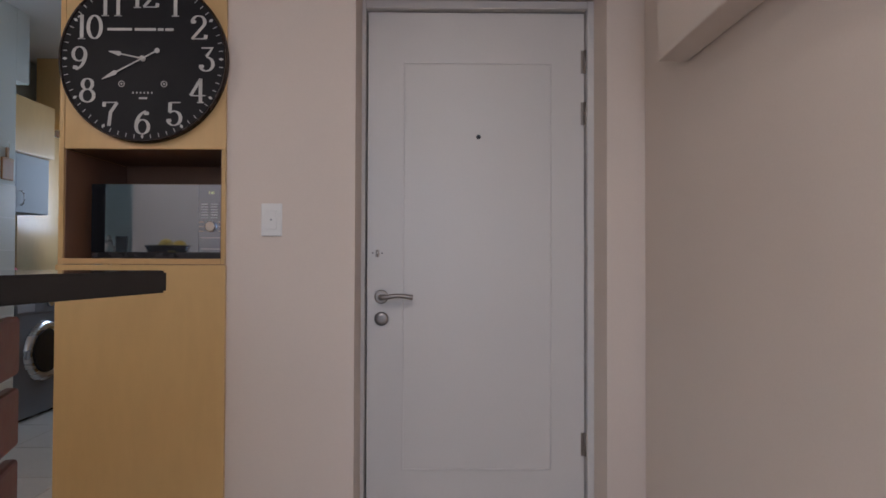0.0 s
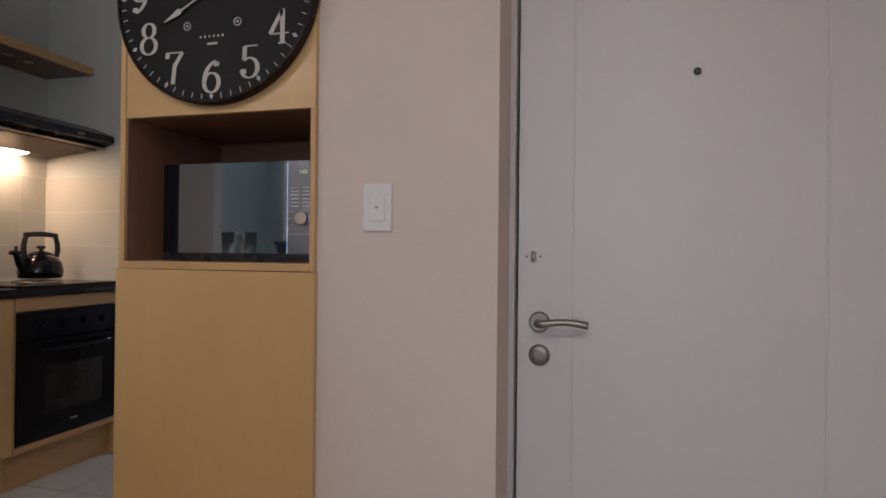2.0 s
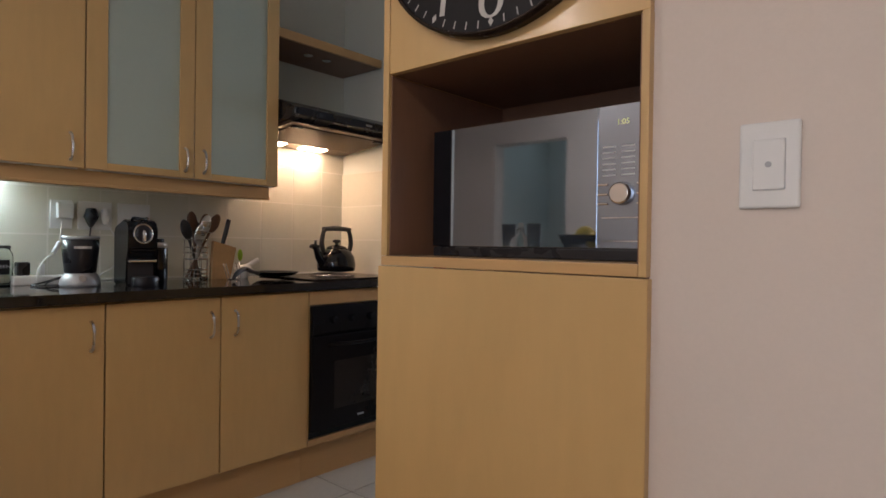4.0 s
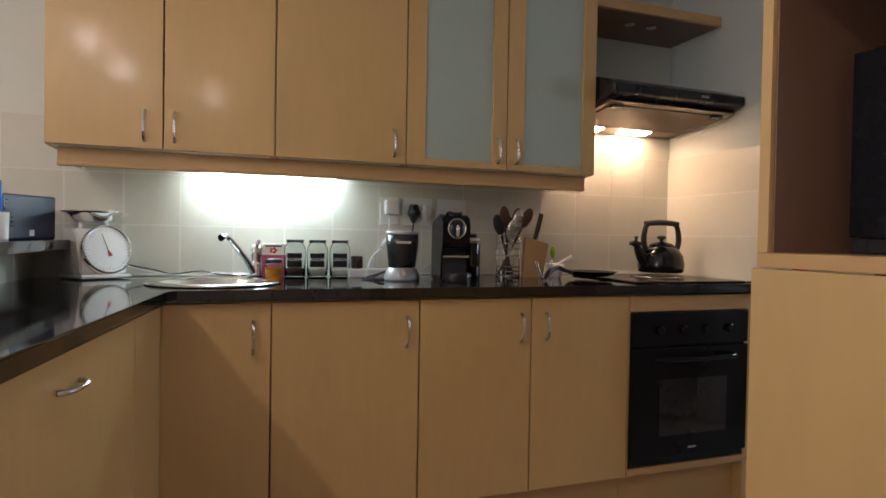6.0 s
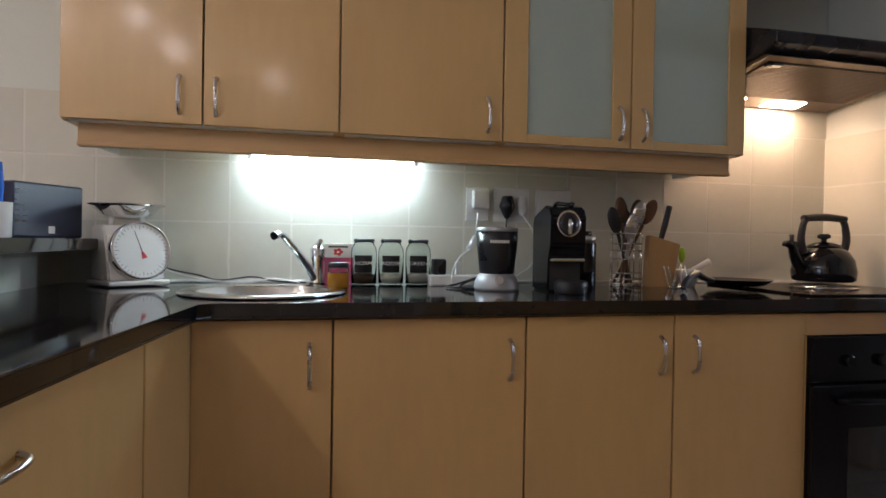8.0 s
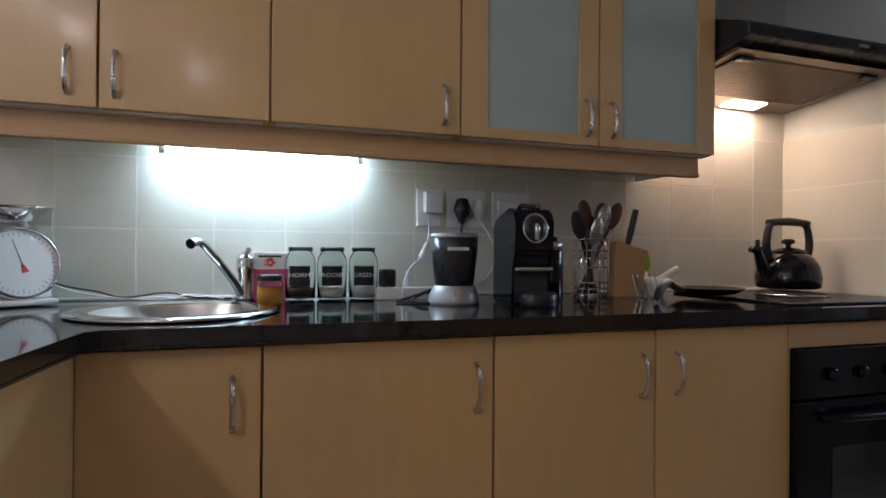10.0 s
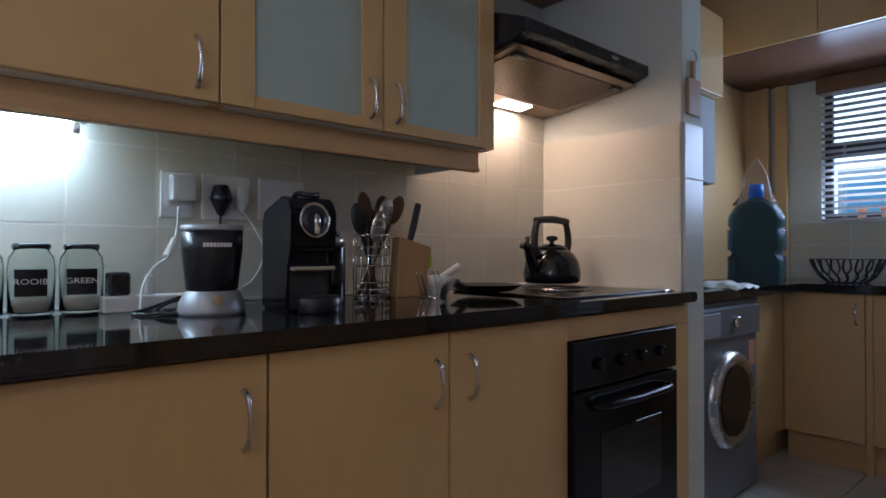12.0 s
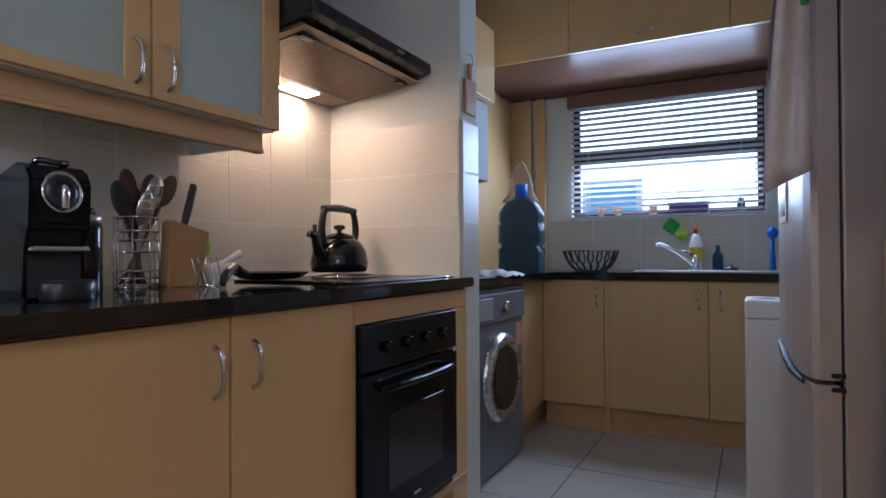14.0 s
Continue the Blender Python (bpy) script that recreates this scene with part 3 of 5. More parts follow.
def microwave():
    w = thing("microwave_oven", (-0.855, 2.43, NICHE_B + 0.011), "mirror fronted microwave oven in its niche", "microwave")
    x0, x1, h = -0.245, 0.265, 0.274
    part("body", box(B(), x0, x1, 0.012, 0.29, 0.008, h, 0.004), BLACK, w)
    part("door_border", box(B(), x0, x0 + 0.050, -0.006, 0.011, 0.022, h, 0.0008), COFFEE, w, "dark hinge side of the door")
    d = part("door", box(B(), x0 + 0.0505, 0.150, -0.006, 0.011, 0.022, h, 0.0008), MIRROR_BLACK, w, "mirror black glass door")
    part("base_rail", box(B(), x0, x1, -0.004, 0.011, 0.0, 0.020, 0.002), BLACK, w)
    p = part("control_panel", box(B(), 0.1505, x1, -0.006, 0.011, 0.022, h, 0.0008), PANEL_SILVER, w, "silver control panel with a dial")
    part("dial", lathe(B(), [(0.021, 0), (0.019, 0.014), (0.016, 0.016)], 28, pose(0.197, -0.006, 0.118, 90)), CHROME, p, "round chrome dial")
    for k in range(3):
        for dx in (-0.036, 0.036):
            part("button", box(B(), 0.197 + dx - 0.010, 0.197 + dx + 0.010, -0.009, -0.006, 0.099 + k * 0.017, 0.103 + k * 0.017, 0.001, 1), CHROME, p)
    part("trim_line", box(B(), 0.160, 0.238, -0.008, -0.006, 0.075, 0.077), CHROME, p)
    part("trim_line", box(B(), 0.160, 0.238, -0.008, -0.006, 0.034, 0.036), CHROME, p)
    for k in range(6):
        for dx in (0.160, 0.195):
            part("printed_line", box(B(), dx, dx + 0.024, -0.0068, -0.006, 0.150 + k * 0.010, 0.152 + k * 0.010), WHITE, p)
    text("clock_display", "1:05", 0.014, glow("display_digits", (0.75, 0.75, 0.35), 0.25), pose(0.197, -0.0068, 0.243) @ FACE_S, p)


microwave()


def arc(cx, cy, rx, ry, a0, a1, n=18):
    return [(cx + rx * math.cos(radians(a0 + (a1 - a0) * i / n)), cy + ry * math.sin(radians(a0 + (a1 - a0) * i / n))) for i in range(n + 1)]


def strokes(digit):
    """Centre lines of one old-style digit of height 1 about its middle."""
    if digit == "0":
        return [arc(0, 0, 0.26, 0.47, 90, 450)]
    if digit == "1":
        return [[(0, 0.5), (0, -0.5)], [(-0.15, -0.48), (0.15, -0.48)], [(-0.16, 0.4), (0, 0.48)]]
    if digit == "2":
        return [arc(0, 0.23, 0.25, 0.25, 175, -40) + [(-0.26, -0.46)], [(-0.27, -0.46), (0.28, -0.46)], [(0.28, -0.46), (0.30, -0.30)], arc(-0.21, 0.24, 0.04, 0.05, 0, 360, 8)]
    if digit == "3":
        return [[(-0.22, 0.46), (0.22, 0.46), (-0.02, 0.1)], arc(-0.02, -0.2, 0.27, 0.28, 90, -150), arc(-0.22, -0.3, 0.04, 0.05, 0, 360, 8)]
    if digit == "4":
        return [[(0.1, 0.5), (0.1, -0.48)], [(0.1, 0.48), (-0.3, -0.2)], [(-0.3, -0.2), (0.3, -0.2)], [(-0.03, -0.48), (0.23, -0.48)]]
    if digit == "5":
        return [[(-0.17, 0.46), (0.24, 0.46)], [(-0.17, 0.46), (-0.19, 0.06)], arc(-0.02, -0.18, 0.27, 0.29, 130, -150), arc(-0.22, -0.28, 0.04, 0.05, 0, 360, 8)]
    if digit == "7":
        return [[(-0.25, 0.45), (0.27, 0.45)], [(0.27, 0.45), (0.0, 0.05), (-0.06, -0.5)], [(-0.25, 0.47), (-0.27, 0.28)]]
    if digit == "8":
        return [arc(0, 0.25, 0.20, 0.22, 0, 360), arc(0, -0.22, 0.26, 0.26, 0, 360)]
    six = [arc(0, -0.19, 0.25, 0.29, 0, 360), arc(0.28, -0.17, 0.53, 0.64, 180, 105), arc(0.16, 0.36, 0.04, 0.05, 0, 360, 8)]
    return six if digit == "6" else [[(-x, -y) for x, y in line] for line in six]


def numeral(number, high, m):
    """Raised numerals drawn with a broad pen: upright strokes thick, level ones thin."""
    bm, digits = B(), str(number)
    for k, digit in enumerate(digits):
        shift = (k - (len(digits) - 1) / 2) * (0.52 if "1" in digits else 0.62)
        for line in strokes(digit):
            left, right = [], []
            for i, (x, y) in enumerate(line):
                dx, dy = line[min(i + 1, len(line) - 1)][0] - line[max(i - 1, 0)][0], line[min(i + 1, len(line) - 1)][1] - line[max(i - 1, 0)][1]
                if len(line) > 5 and line[0] == line[-1] and i in (0, len(line) - 1):
                    dx, dy = line[1][0] - line[-2][0], line[1][1] - line[-2][1]
                size = math.hypot(dx, dy) or 1
                w = 0.022 + 0.05 * abs(dy / size) ** 1.5
                left.append(((x + shift - dy / size * w) * high, (y + dx / size * w) * high))
                right.append(((x + shift + dy / size * w) * high, (y - dx / size * w) * high))
            for i in range(len(line) - 1):
                prism(bm, [left[i], left[i + 1], right[i + 1], right[i]], "z", 0, 0.0006 + 0.00004 * (i % 3))
    bm.transform(m)
    return bm


def wall_clock():
    c = thing("wall_clock", (-0.852, 2.318, 1.774), "large round black clock with pale numerals", "clock")
    R = 0.293
    part("rim", lathe(B(), [(R, 0.0), (R, 0.026), (R - 0.004, 0.030), (R - 0.008, 0.026), (R - 0.008, 0.0)], 72, pose(0, 0, 0, 90), cap=False), BRONZE, c, "thin worn dark rim")
    f = part("face", lathe(B(), [(R - 0.007, 0.0), (R - 0.007, 0.022)], 72, pose(0, 0, 0, 90)), CLOCK_FACE, c)
    m0 = pose(0, -0.0228, 0)
    for hour in range(1, 13):
        a = radians(90 - 30 * hour)
        r = 0.222
        part("numeral", numeral(hour, 0.086, m0 @ pose(r * math.cos(a), 0, r * math.sin(a)) @ FACE_S), CLOCK_INK, f)
    for i in range(60):
        a = radians(90 - 6 * i)
        tk = B()
        if i % 5 == 0:
            for s, q in ((0.009, 0.0055),):
                prism(tk, [(0.272 - s, 0), (0.272, q), (0.272 + s, 0), (0.272, -q)], "z", 0, 0.0006)
        else:
            box(tk, 0.266, 0.280, -0.0011, 0.0011, 0, 0.0006)
        tk.transform(m0 @ FACE_S @ pose(0, 0, 0, 0, 0, 90 - 6 * i))
        part("minute_mark", tk, CLOCK_INK, f)
    bars = B()
    for x0, x1 in ((-0.125, -0.040), (-0.030, 0.044), (0.050, 0.070), (0.076, 0.105)):
        box(bars, x0, x1, 0, 0.0006, 0.099, 0.108)
    bars.transform(m0 @ pose(0, -0.0006, 0))
    part("maker_line", bars, CLOCK_INK, f)
    tiny = B()
    for k in range(6):
        box(tiny, -0.036 + k * 0.013, -0.031 + k * 0.013, 0, 0.0006, -0.122, -0.116)
    box(tiny, -0.013, 0.016, 0, 0.0006, -0.141, -0.135)
    tiny.transform(m0 @ pose(0, -0.0006, 0))
    part("maker_line", tiny, CLOCK_INK, f)
    for x in (-0.074, 0.074):
        part("winding_hole", lathe(lathe(B(), [(0.011, 0), (0.011, 0.0012), (0.0085, 0.0012), (0.0085, 0)], 20, m0 @ pose(x, 0, -0.088, 90), cap=False), [(0.0035, 0), (0.0035, 0.0012)], 10, m0 @ pose(x, 0, -0.088, 90)), CLOCK_INK, f)

    def hand(name, angle, length, tail, zo):
        bm = B()
        prism(bm, [(-tail, -0.0022), (-tail, 0.0022), (length * 0.62, 0.0022), (length * 0.68, 0.0085), (length, 0.0006), (length, -0.0006), (length * 0.68, -0.0085), (length * 0.62, -0.0022)], "z", 0, 0.0012)
        if tail > 0.02:
            lathe(bm, [(0.009, 0), (0.009, 0.0014)], 18, pose(-tail, 0, 0))
        bm.transform(m0 @ pose(0, -zo, 0) @ FACE_S @ pose(0, 0, 0, 0, 0, angle))
        part(name, bm, CLOCK_INK, c)
    hand("hour_hand", 168, 0.122, 0.0, 0.003)
    hand("minute_hand", 208, 0.158, 0.058, 0.006)
    part("hub", lathe(B(), [(0.009, 0), (0.009, 0.009), (0.005, 0.011)], 18, m0 @ pose(0, 0, 0, 90)), CLOCK_INK, c)


wall_clock()

sw = thing("light_switch", (-0.409, 2.334, 1.215), "white single rocker light switch plate", "switch")
part("plate", box(B(), -0.037, 0.037, -0.007, 0, -0.058, 0.058, 0.003), WHITE, sw)
part("rocker", box(B(), -0.020, 0.020, -0.011, -0.006, -0.034, 0.034, 0.002), WHITE, sw)
part("indicator", lathe(B(), [(0.004, 0), (0.004, 0.001)], 12, pose(0, -0.011, 0.0, 90)), SILVER, sw)


# ---- far end of the kitchen ----
def far_units():
    yf, z1 = 5.12, 0.862
    for x0, x1, hx, lab in ((-2.578, -2.225, -2.26, "narrow maple base cabinet beside the corner"), (-2.195, -1.69, -1.735, "wide maple base cabinet under the far sink"), (-1.69, -1.15, -1.63, "maple base cabinet beside the fridge"), (-1.15, -0.57, None, "maple base cabinet beside the fridge")):
        cx = (x0 + x1) / 2
        u = thing("base_cabinet", (cx, yf, 0), lab, "cabinet", group="base cabinets under the window")
        part("body", box(B(), x0 - cx, x1 - cx, 0.021, 0.56, 0.15, z1), WOOD, u)
        part("plinth", box(B(), x0 - cx, x1 - cx, 0.055, 0.55, 0, 0.148), WOOD_X, u)
        d = part("door", box(B(), x0 - cx + 0.002, x1 - cx - 0.002, 0, 0.019, 0.15, z1 - 0.002, 0.002), WOOD, u)
        if hx:
            bow_handle(d, (hx - cx, 0, 0.765), 0.10, "z", (0, -1, 0))
    f = thing("filler_panel", (-2.21, yf + 0.01, 0), "narrow maple filler strip between cabinets", "panel")
    part("strip", box(B(), -0.014, 0.014, 0, 0.5, 0.0, z1), WOOD, f)
    c = thing("corner_cabinet", (-2.58, 4.87, 0), "maple corner cabinet panel beside the washing machine", "cabinet")
    part("body", box(B(), -0.49, 0, -0.24, 0.80, 0.15, z1), WOOD, c)
    part("plinth", box(B(), -0.49, -0.05, -0.24, 0.80, 0.0, 0.148), WOOD_H, c)
    bm = B()
    prism(bm, [(WEST + 0.002, 3.968), (-2.49, 3.968), (-2.49, 5.095), (-0.565, 5.095), (-0.565, FAR - 0.002), (WEST + 0.002, FAR - 0.002)], "z", z1 + 0.002, 0.905)
    bmesh.ops.bevel(bm, geom=[e for e in bm.edges if abs(e.verts[0].co.z - e.verts[1].co.z) < 0.001], offset=0.004, segments=2, affect="EDGES")
    tagged(new("worktop", mesh_of("worktop", bm, GRANITE)), "dark granite worktop under the kitchen window", "worktop")
    # upper cabinets above the window
    for x0, x1, h in ((-2.966, -2.342, False), (-2.342, -1.567, True), (-1.567, -0.57, False)):
        cx = (x0 + x1) / 2
        u = thing("wall_cabinet", (cx, 4.86, 2.072), "maple top cabinet above the window", "cabinet", group="top cabinets above the window")
        part("body", box(B(), x0 - cx, x1 - cx, 0.02, 0.838, 0.002, 0.565), WOOD_X, u)
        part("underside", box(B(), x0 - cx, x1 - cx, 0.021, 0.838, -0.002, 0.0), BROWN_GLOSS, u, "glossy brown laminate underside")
        d = part("door", box(B(), x0 - cx + 0.002, x1 - cx - 0.002, 0, 0.019, 0.0, 0.563, 0.002), WOOD, u)
        if h:
            part("handle", lathe(B(), [(0.030, 0), (0.034, 0.004), (0.030, 0.010), (0.024, 0.004)], 24, Matrix.Translation((0, -0.001, 0.055)) @ Matrix.Diagonal((1.4, 1, 0.42, 1)) @ pose(0, 0, 0, 90), cap=False), STEEL, d, "oval steel ring pull")
    t = thing("tall_side_panel", (-2.97, 5.2, 0.907), "maple side panelling beside the window", "panel")
    part("board", box(B(), -0.09, 0, -0.52, 0.14, 0, 1.16), WOOD, t)
    part("board", box(B(), -0.09, 0.085, 0.46, 0.495, 0, 1.16), WOOD, t)
    part("edge_strip", box(B(), 0.09, 0.14, 0.44, 0.495, 0, 1.16, 0.003), WOOD, t)
    part("edge_strip", box(B(), 0.17, 0.235, 0.455, 0.495, 0, 1.16, 0.003), WOOD, t)
    part("board", box(B(), -0.09, -0.004, 0.142, 0.458, 0, 1.16), WOOD, t)
    w = thing("laundry_cabinet", (-2.72, 4.31, 1.39), "white two door cabinet over the washing machine", "cabinet")
    part("body", box(B(), -0.355, -0.019, -0.34, 0.34, 0, 0.41), LAUNDRY, w)
    for a, b, hy in ((-0.34, -0.001, -0.045), (0.001, 0.34, 0.045)):
        d = part("door", box(B(), -0.018, 0, a, b, 0.002, 0.408, 0.002), LAUNDRY, w)
        bow_handle(d, (0, hy, 0.10), 0.10)
    k = thing("top_cabinet", (-2.68, 4.31, 1.802), "maple top cabinet above the laundry cupboard", "cabinet")
    part("body", box(B(), -0.395, -0.02, -0.34, 0.345, 0, 0.386), WOOD, k)
    part("door", box(B(), -0.019, 0, -0.34, 0.34, 0.002, 0.384, 0.002), WOOD, k)


far_units()


def washing_machine():
    w = thing("washing_machine", (-2.52, 4.32, 0.0), "silver grey front loading washing machine", "washing machine")
    part("body", box(B(), -0.54, 0, -0.297, 0.297, 0.02, 0.835, 0.012), WASHER, w)
    part("lid", box(B(), -0.54, 0.004, -0.30, 0.30, 0.836, 0.857, 0.006), WASHER, w)
    p = part("control_panel", box(B(), 0.0005, 0.012, -0.295, 0.295, 0.70, 0.828, 0.004), WASHER, w)
    part("drawer", box(B(), 0.012, 0.018, -0.285, -0.12, 0.715, 0.815, 0.004), SILVER, w)
    part("dial", lathe(B(), [(0.026, 0), (0.022, 0.02)], 22, pose(0.012, 0.03, 0.765, 0, 90)), CHROME, w)
    d = part("door", lathe(B(), [(0.205, 0.0), (0.20, 0.022), (0.17, 0.034), (0.145, 0.020)], 44, pose(0.001, 0.0, 0.44, 0, 90), cap=False), STEEL, w, "round chrome ringed door")
    part("glass", lathe(B(), [(0.145, 0.018), (0.11, 0.002), (0.05, -0.004), (0.005, -0.005)], 36, pose(0.012, 0.0, 0.44, 0, 90)), BLACK_GLOSS, d, "dark domed door glass")
    part("latch", box(B(), 0.015, 0.034, -0.215, -0.185, 0.41, 0.47, 0.004), SILVER, d)
    part("sticker", box(B(), 0.0005, 0.0015, 0.20, 0.27, 0.56, 0.67), PEACH, w, "orange rating sticker")
    part("plinth", box(B(), -0.5, -0.03, -0.28, 0.28, 0.0, 0.02), BLACK, w)


washing_machine()


def far_window():
    w = tagged(new("window_1"), "dark aluminium window behind a venetian blind", "window", kind="structure")
    w.matrix_world = pose(-1.99, FAR, 1.63)
    fr = B()
    hw, hh = 0.573, 0.387
    for a in ((-hw, -hw + 0.04, -hh, hh), (hw - 0.04, hw, -hh, hh), (-hw + 0.04, hw - 0.04, -hh, -hh + 0.035), (-hw + 0.04, hw - 0.04, hh - 0.035, hh), (-hw + 0.04, hw - 0.04, 0.0, 0.055)):
        box(fr, a[0], a[1], 0.06, 0.10, a[2], a[3], 0.003)
    part("window_frame", fr, ALU, w)
    for z0, z1 in ((-hh + 0.035, 0.0), (0.055, hh - 0.035)):
        g = part("pane", box(B(), -hw + 0.04, hw - 0.04, 0.076, 0.080, z0, z1), GLASS, w)
        g.visible_shadow = False
    part("window_sill", box(B(), -hw, hw, 0.0, 0.06, -hh - 0.001, -hh + 0.012), WHITE, w)
    b = thing("venetian_blind", (-1.99, FAR - 0.032, 1.63), "open venetian blind with grey slats", "blind")
    part("head_rail", box(B(), -0.585, 0.585, -0.03, 0.03, 0.345, 0.436, 0.003), BROWN, b, "brown wooden head board")
    part("bottom_rail", box(B(), -0.565, 0.565, -0.018, 0.018, -0.392, -0.376, 0.003), BLIND, b)
    slat = B()
    box(slat, -0.565, 0.565, -0.0175, 0.0175, -0.0013, 0.0013)
    data = mesh_of("slat", slat, BLIND)
    for i in range(20):
        s = new("slat", data)
        s.parent = b
        s.matrix_local = pose(0, 0, -0.355 + i * 0.0365, -19, 0, 0)
    for x in (-0.45, 0.45):
        for dy in (-0.019, 0.019):
            part("cord", tube(B(), [(x, dy, -0.38), (x, dy, 0.345)], 0.0012, 5), WHITE, b)


far_window()
structure("backdrop", box(B(), -9, 6, 11.0, 11.05, -2, 9), glow("overcast_daylight", (0.86, 0.94, 1.0), 1.5), "pale bright daylight outside")
nb = thing("neighbour_window", (-3.05, 9.2, 0.0), "blue tinted window of a house outside", "building")
part("wall", box(B(), -0.36, 0.36, 0.06, 0.2, -0.5, 1.95), material("pale_render", (0.6, 0.68, 0.72), 0.8), nb)
part("pane", box(B(), -0.30, 0.30, 0.03, 0.058, 0.9, 1.85), material("blue_pane", (0.16, 0.45, 0.68), 0.2), nb)


# ---- fridge side ----
def fridge():
    f = thing("fridge_freezer", (-1.345, 3.62, 0.0), "tall silver grey fridge freezer with curved doors", "fridge", turn=5.2)
    part("body", box(B(), 0.075, 0.66, 0.004, 0.596, 0.03, 1.86, 0.008), FRIDGE, f)
    part("base", box(B(), 0.09, 0.64, 0.02, 0.58, 0.0, 0.03), BLACK, f)
    for z0, z1 in ((0.05, 0.655), (0.668, 1.855)):
        bm = B()
        prism(bm, [(0.068, 0.0), (0.02, 0.0), (0.004, 0.012), (-0.006, 0.06), (-0.016, 0.18), (-0.020, 0.30), (-0.016, 0.42), (-0.006, 0.54), (0.004, 0.588), (0.02, 0.60), (0.068, 0.60)], "z", z0, z1)
        bmesh.ops.bevel(bm, geom=[e for e in bm.edges if abs(e.verts[0].co.z - e.verts[1].co.z) < 0.001], offset=0.004, segments=2, affect="EDGES")
        part("door", bm, FRIDGE, f)
    part("door_seal", box(B(), 0.069, 0.074, 0.012, 0.588, 0.05, 1.85), BLACK, f)
    part("handle_recess", tube(B(), [(-0.008, 0.06, 0.650), (-0.024, 0.16, 0.668), (-0.026, 0.30, 0.70), (-0.022, 0.42, 0.715)], [0.006, 0.012, 0.012, 0.005], 8), MATT_BLACK, f, "dark curved handle grip")
    for z in (0.645, 0.682):
        part("hinge", box(B(), 0.045, 0.078, -0.006, 0.003, z - 0.006, z + 0.006, 0.002), BLACK, f)
    c = thing("hanging_apron", (-1.385, 3.56, 1.22), "beige cotton apron hung on the fridge door", "apron", turn=5.2)
    bm = B()
    grid = [[None] * 13 for _ in range(9)]
    for i in range(9):
        for k in range(13):
            v = k / 12
            spread = 0.05 + 0.13 * (1 - v) ** 0.8
            yy = 0.15 + (i / 8 - 0.5) * 2 * spread
            q = i / 8
            wide = 0.045 + 0.06 * (1 - v) ** 0.7
            grid[i][k] = bm.verts.new((0.045 - q * wide, 0.10 * q + 0.02 * math.sin(q * 9 + v * 2), v * 0.66 - 0.05 * q * (1 - v)))
    for i in range(8):
        for k in range(12):
            bm.faces.new((grid[i][k], grid[i + 1][k], grid[i + 1][k + 1], grid[i][k + 1])).smooth = True
    bmesh.ops.solidify(bm, geom=list(bm.faces), thickness=0.004)
    part("cloth", bm, CLOTH, c)
    gt = thing("hanging_towel", (-1.405, 3.80, 1.50), "grey cloth hung beside the apron on the fridge", "towel", turn=5.2)
    bm = B()
    rows = []
    for k in range(11):
        v = k / 10
        rows.append([bm.verts.new((0.03 - q * (0.035 + 0.012 * math.sin(v * 5)), 0.02 + 0.10 * q + 0.012 * math.sin(q * 8 + v * 3), v * 0.42)) for q in (i / 6 for i in range(7))])
    for a, b2 in zip(rows, rows[1:]):
        for i in range(6):
            bm.faces.new((a[i], a[i + 1], b2[i + 1], b2[i])).smooth = True
    bmesh.ops.solidify(bm, geom=list(bm.faces), thickness=0.004)
    part("cloth", bm, GREY_CLOTH, gt)
    part("hook", tube(B(), [(0.02, 0.05, 0.45), (0.0, 0.05, 0.44), (-0.012, 0.05, 0.42)], 0.004, 8), CHROME, gt)
    ks = thing("key_bunch", (-1.415, 3.95, 1.42), "small bunch of keys on a magnet hook", "keys")
    part("ring", lathe(B(), [(0.012, -0.001), (0.014, 0), (0.012, 0.001), (0.010, 0)], 20, pose(0, 0, 0.07, 0, 90), cap=False), CHROME, ks)
    for dy in (-0.008, 0.006):
        part("key", box(lathe(B(), [(0.010, 0), (0.010, 0.002)], 14, pose(0, dy, 0.045, 0, 90)), 0, 0.002, dy - 0.003, dy + 0.003, 0.0, 0.036), SILVER, ks)
    part("fob", box(B(), -0.004, 0.004, -0.02, -0.006, 0.0, 0.05, 0.003), FRUIT, ks, "yellow key fob")
    m = thing("fridge_magnet", (-1.352, 3.56, 1.70), "green frog shaped clip magnet", "magnet")
    part("body", ball(ball(box(B(), -0.012, 0.008, -0.012, 0.012, -0.05, 0.05, 0.005), (-0.012, -0.012, 0.05), 0.012), (-0.012, 0.012, 0.05), 0.012), GREEN, m)
    n = thing("fridge_photo", (-1.382, 3.86, 1.10), "small printed photo magnet on the fridge", "magnet", turn=5.2)
    part("card", box(B(), -0.008, -0.002, 0, 0.12, 0, 0.13, 0.001, 1), WHITE, n)
    part("print", box(B(), -0.009, -0.0082, 0.02, 0.10, 0.02, 0.11), BLACK, n)
    b = thing("slim_bin", (-1.447, 4.46, 0.0), "tall slim white plastic bin before the fridge", "bin")
    part("body", box(B(), -0.065, 0.065, -0.12, 0.12, 0.0, 0.752, 0.008), WHITE, b)
    l = part("lid", box(B(), -0.066, 0.066, -0.121, 0.121, 0.754, 0.825, 0.011, 3), WHITE, b)
    part("slot", box(B(), -0.04, 0.04, -0.012, 0.012, 0.8248, 0.8265), BLACK, l)


fridge()


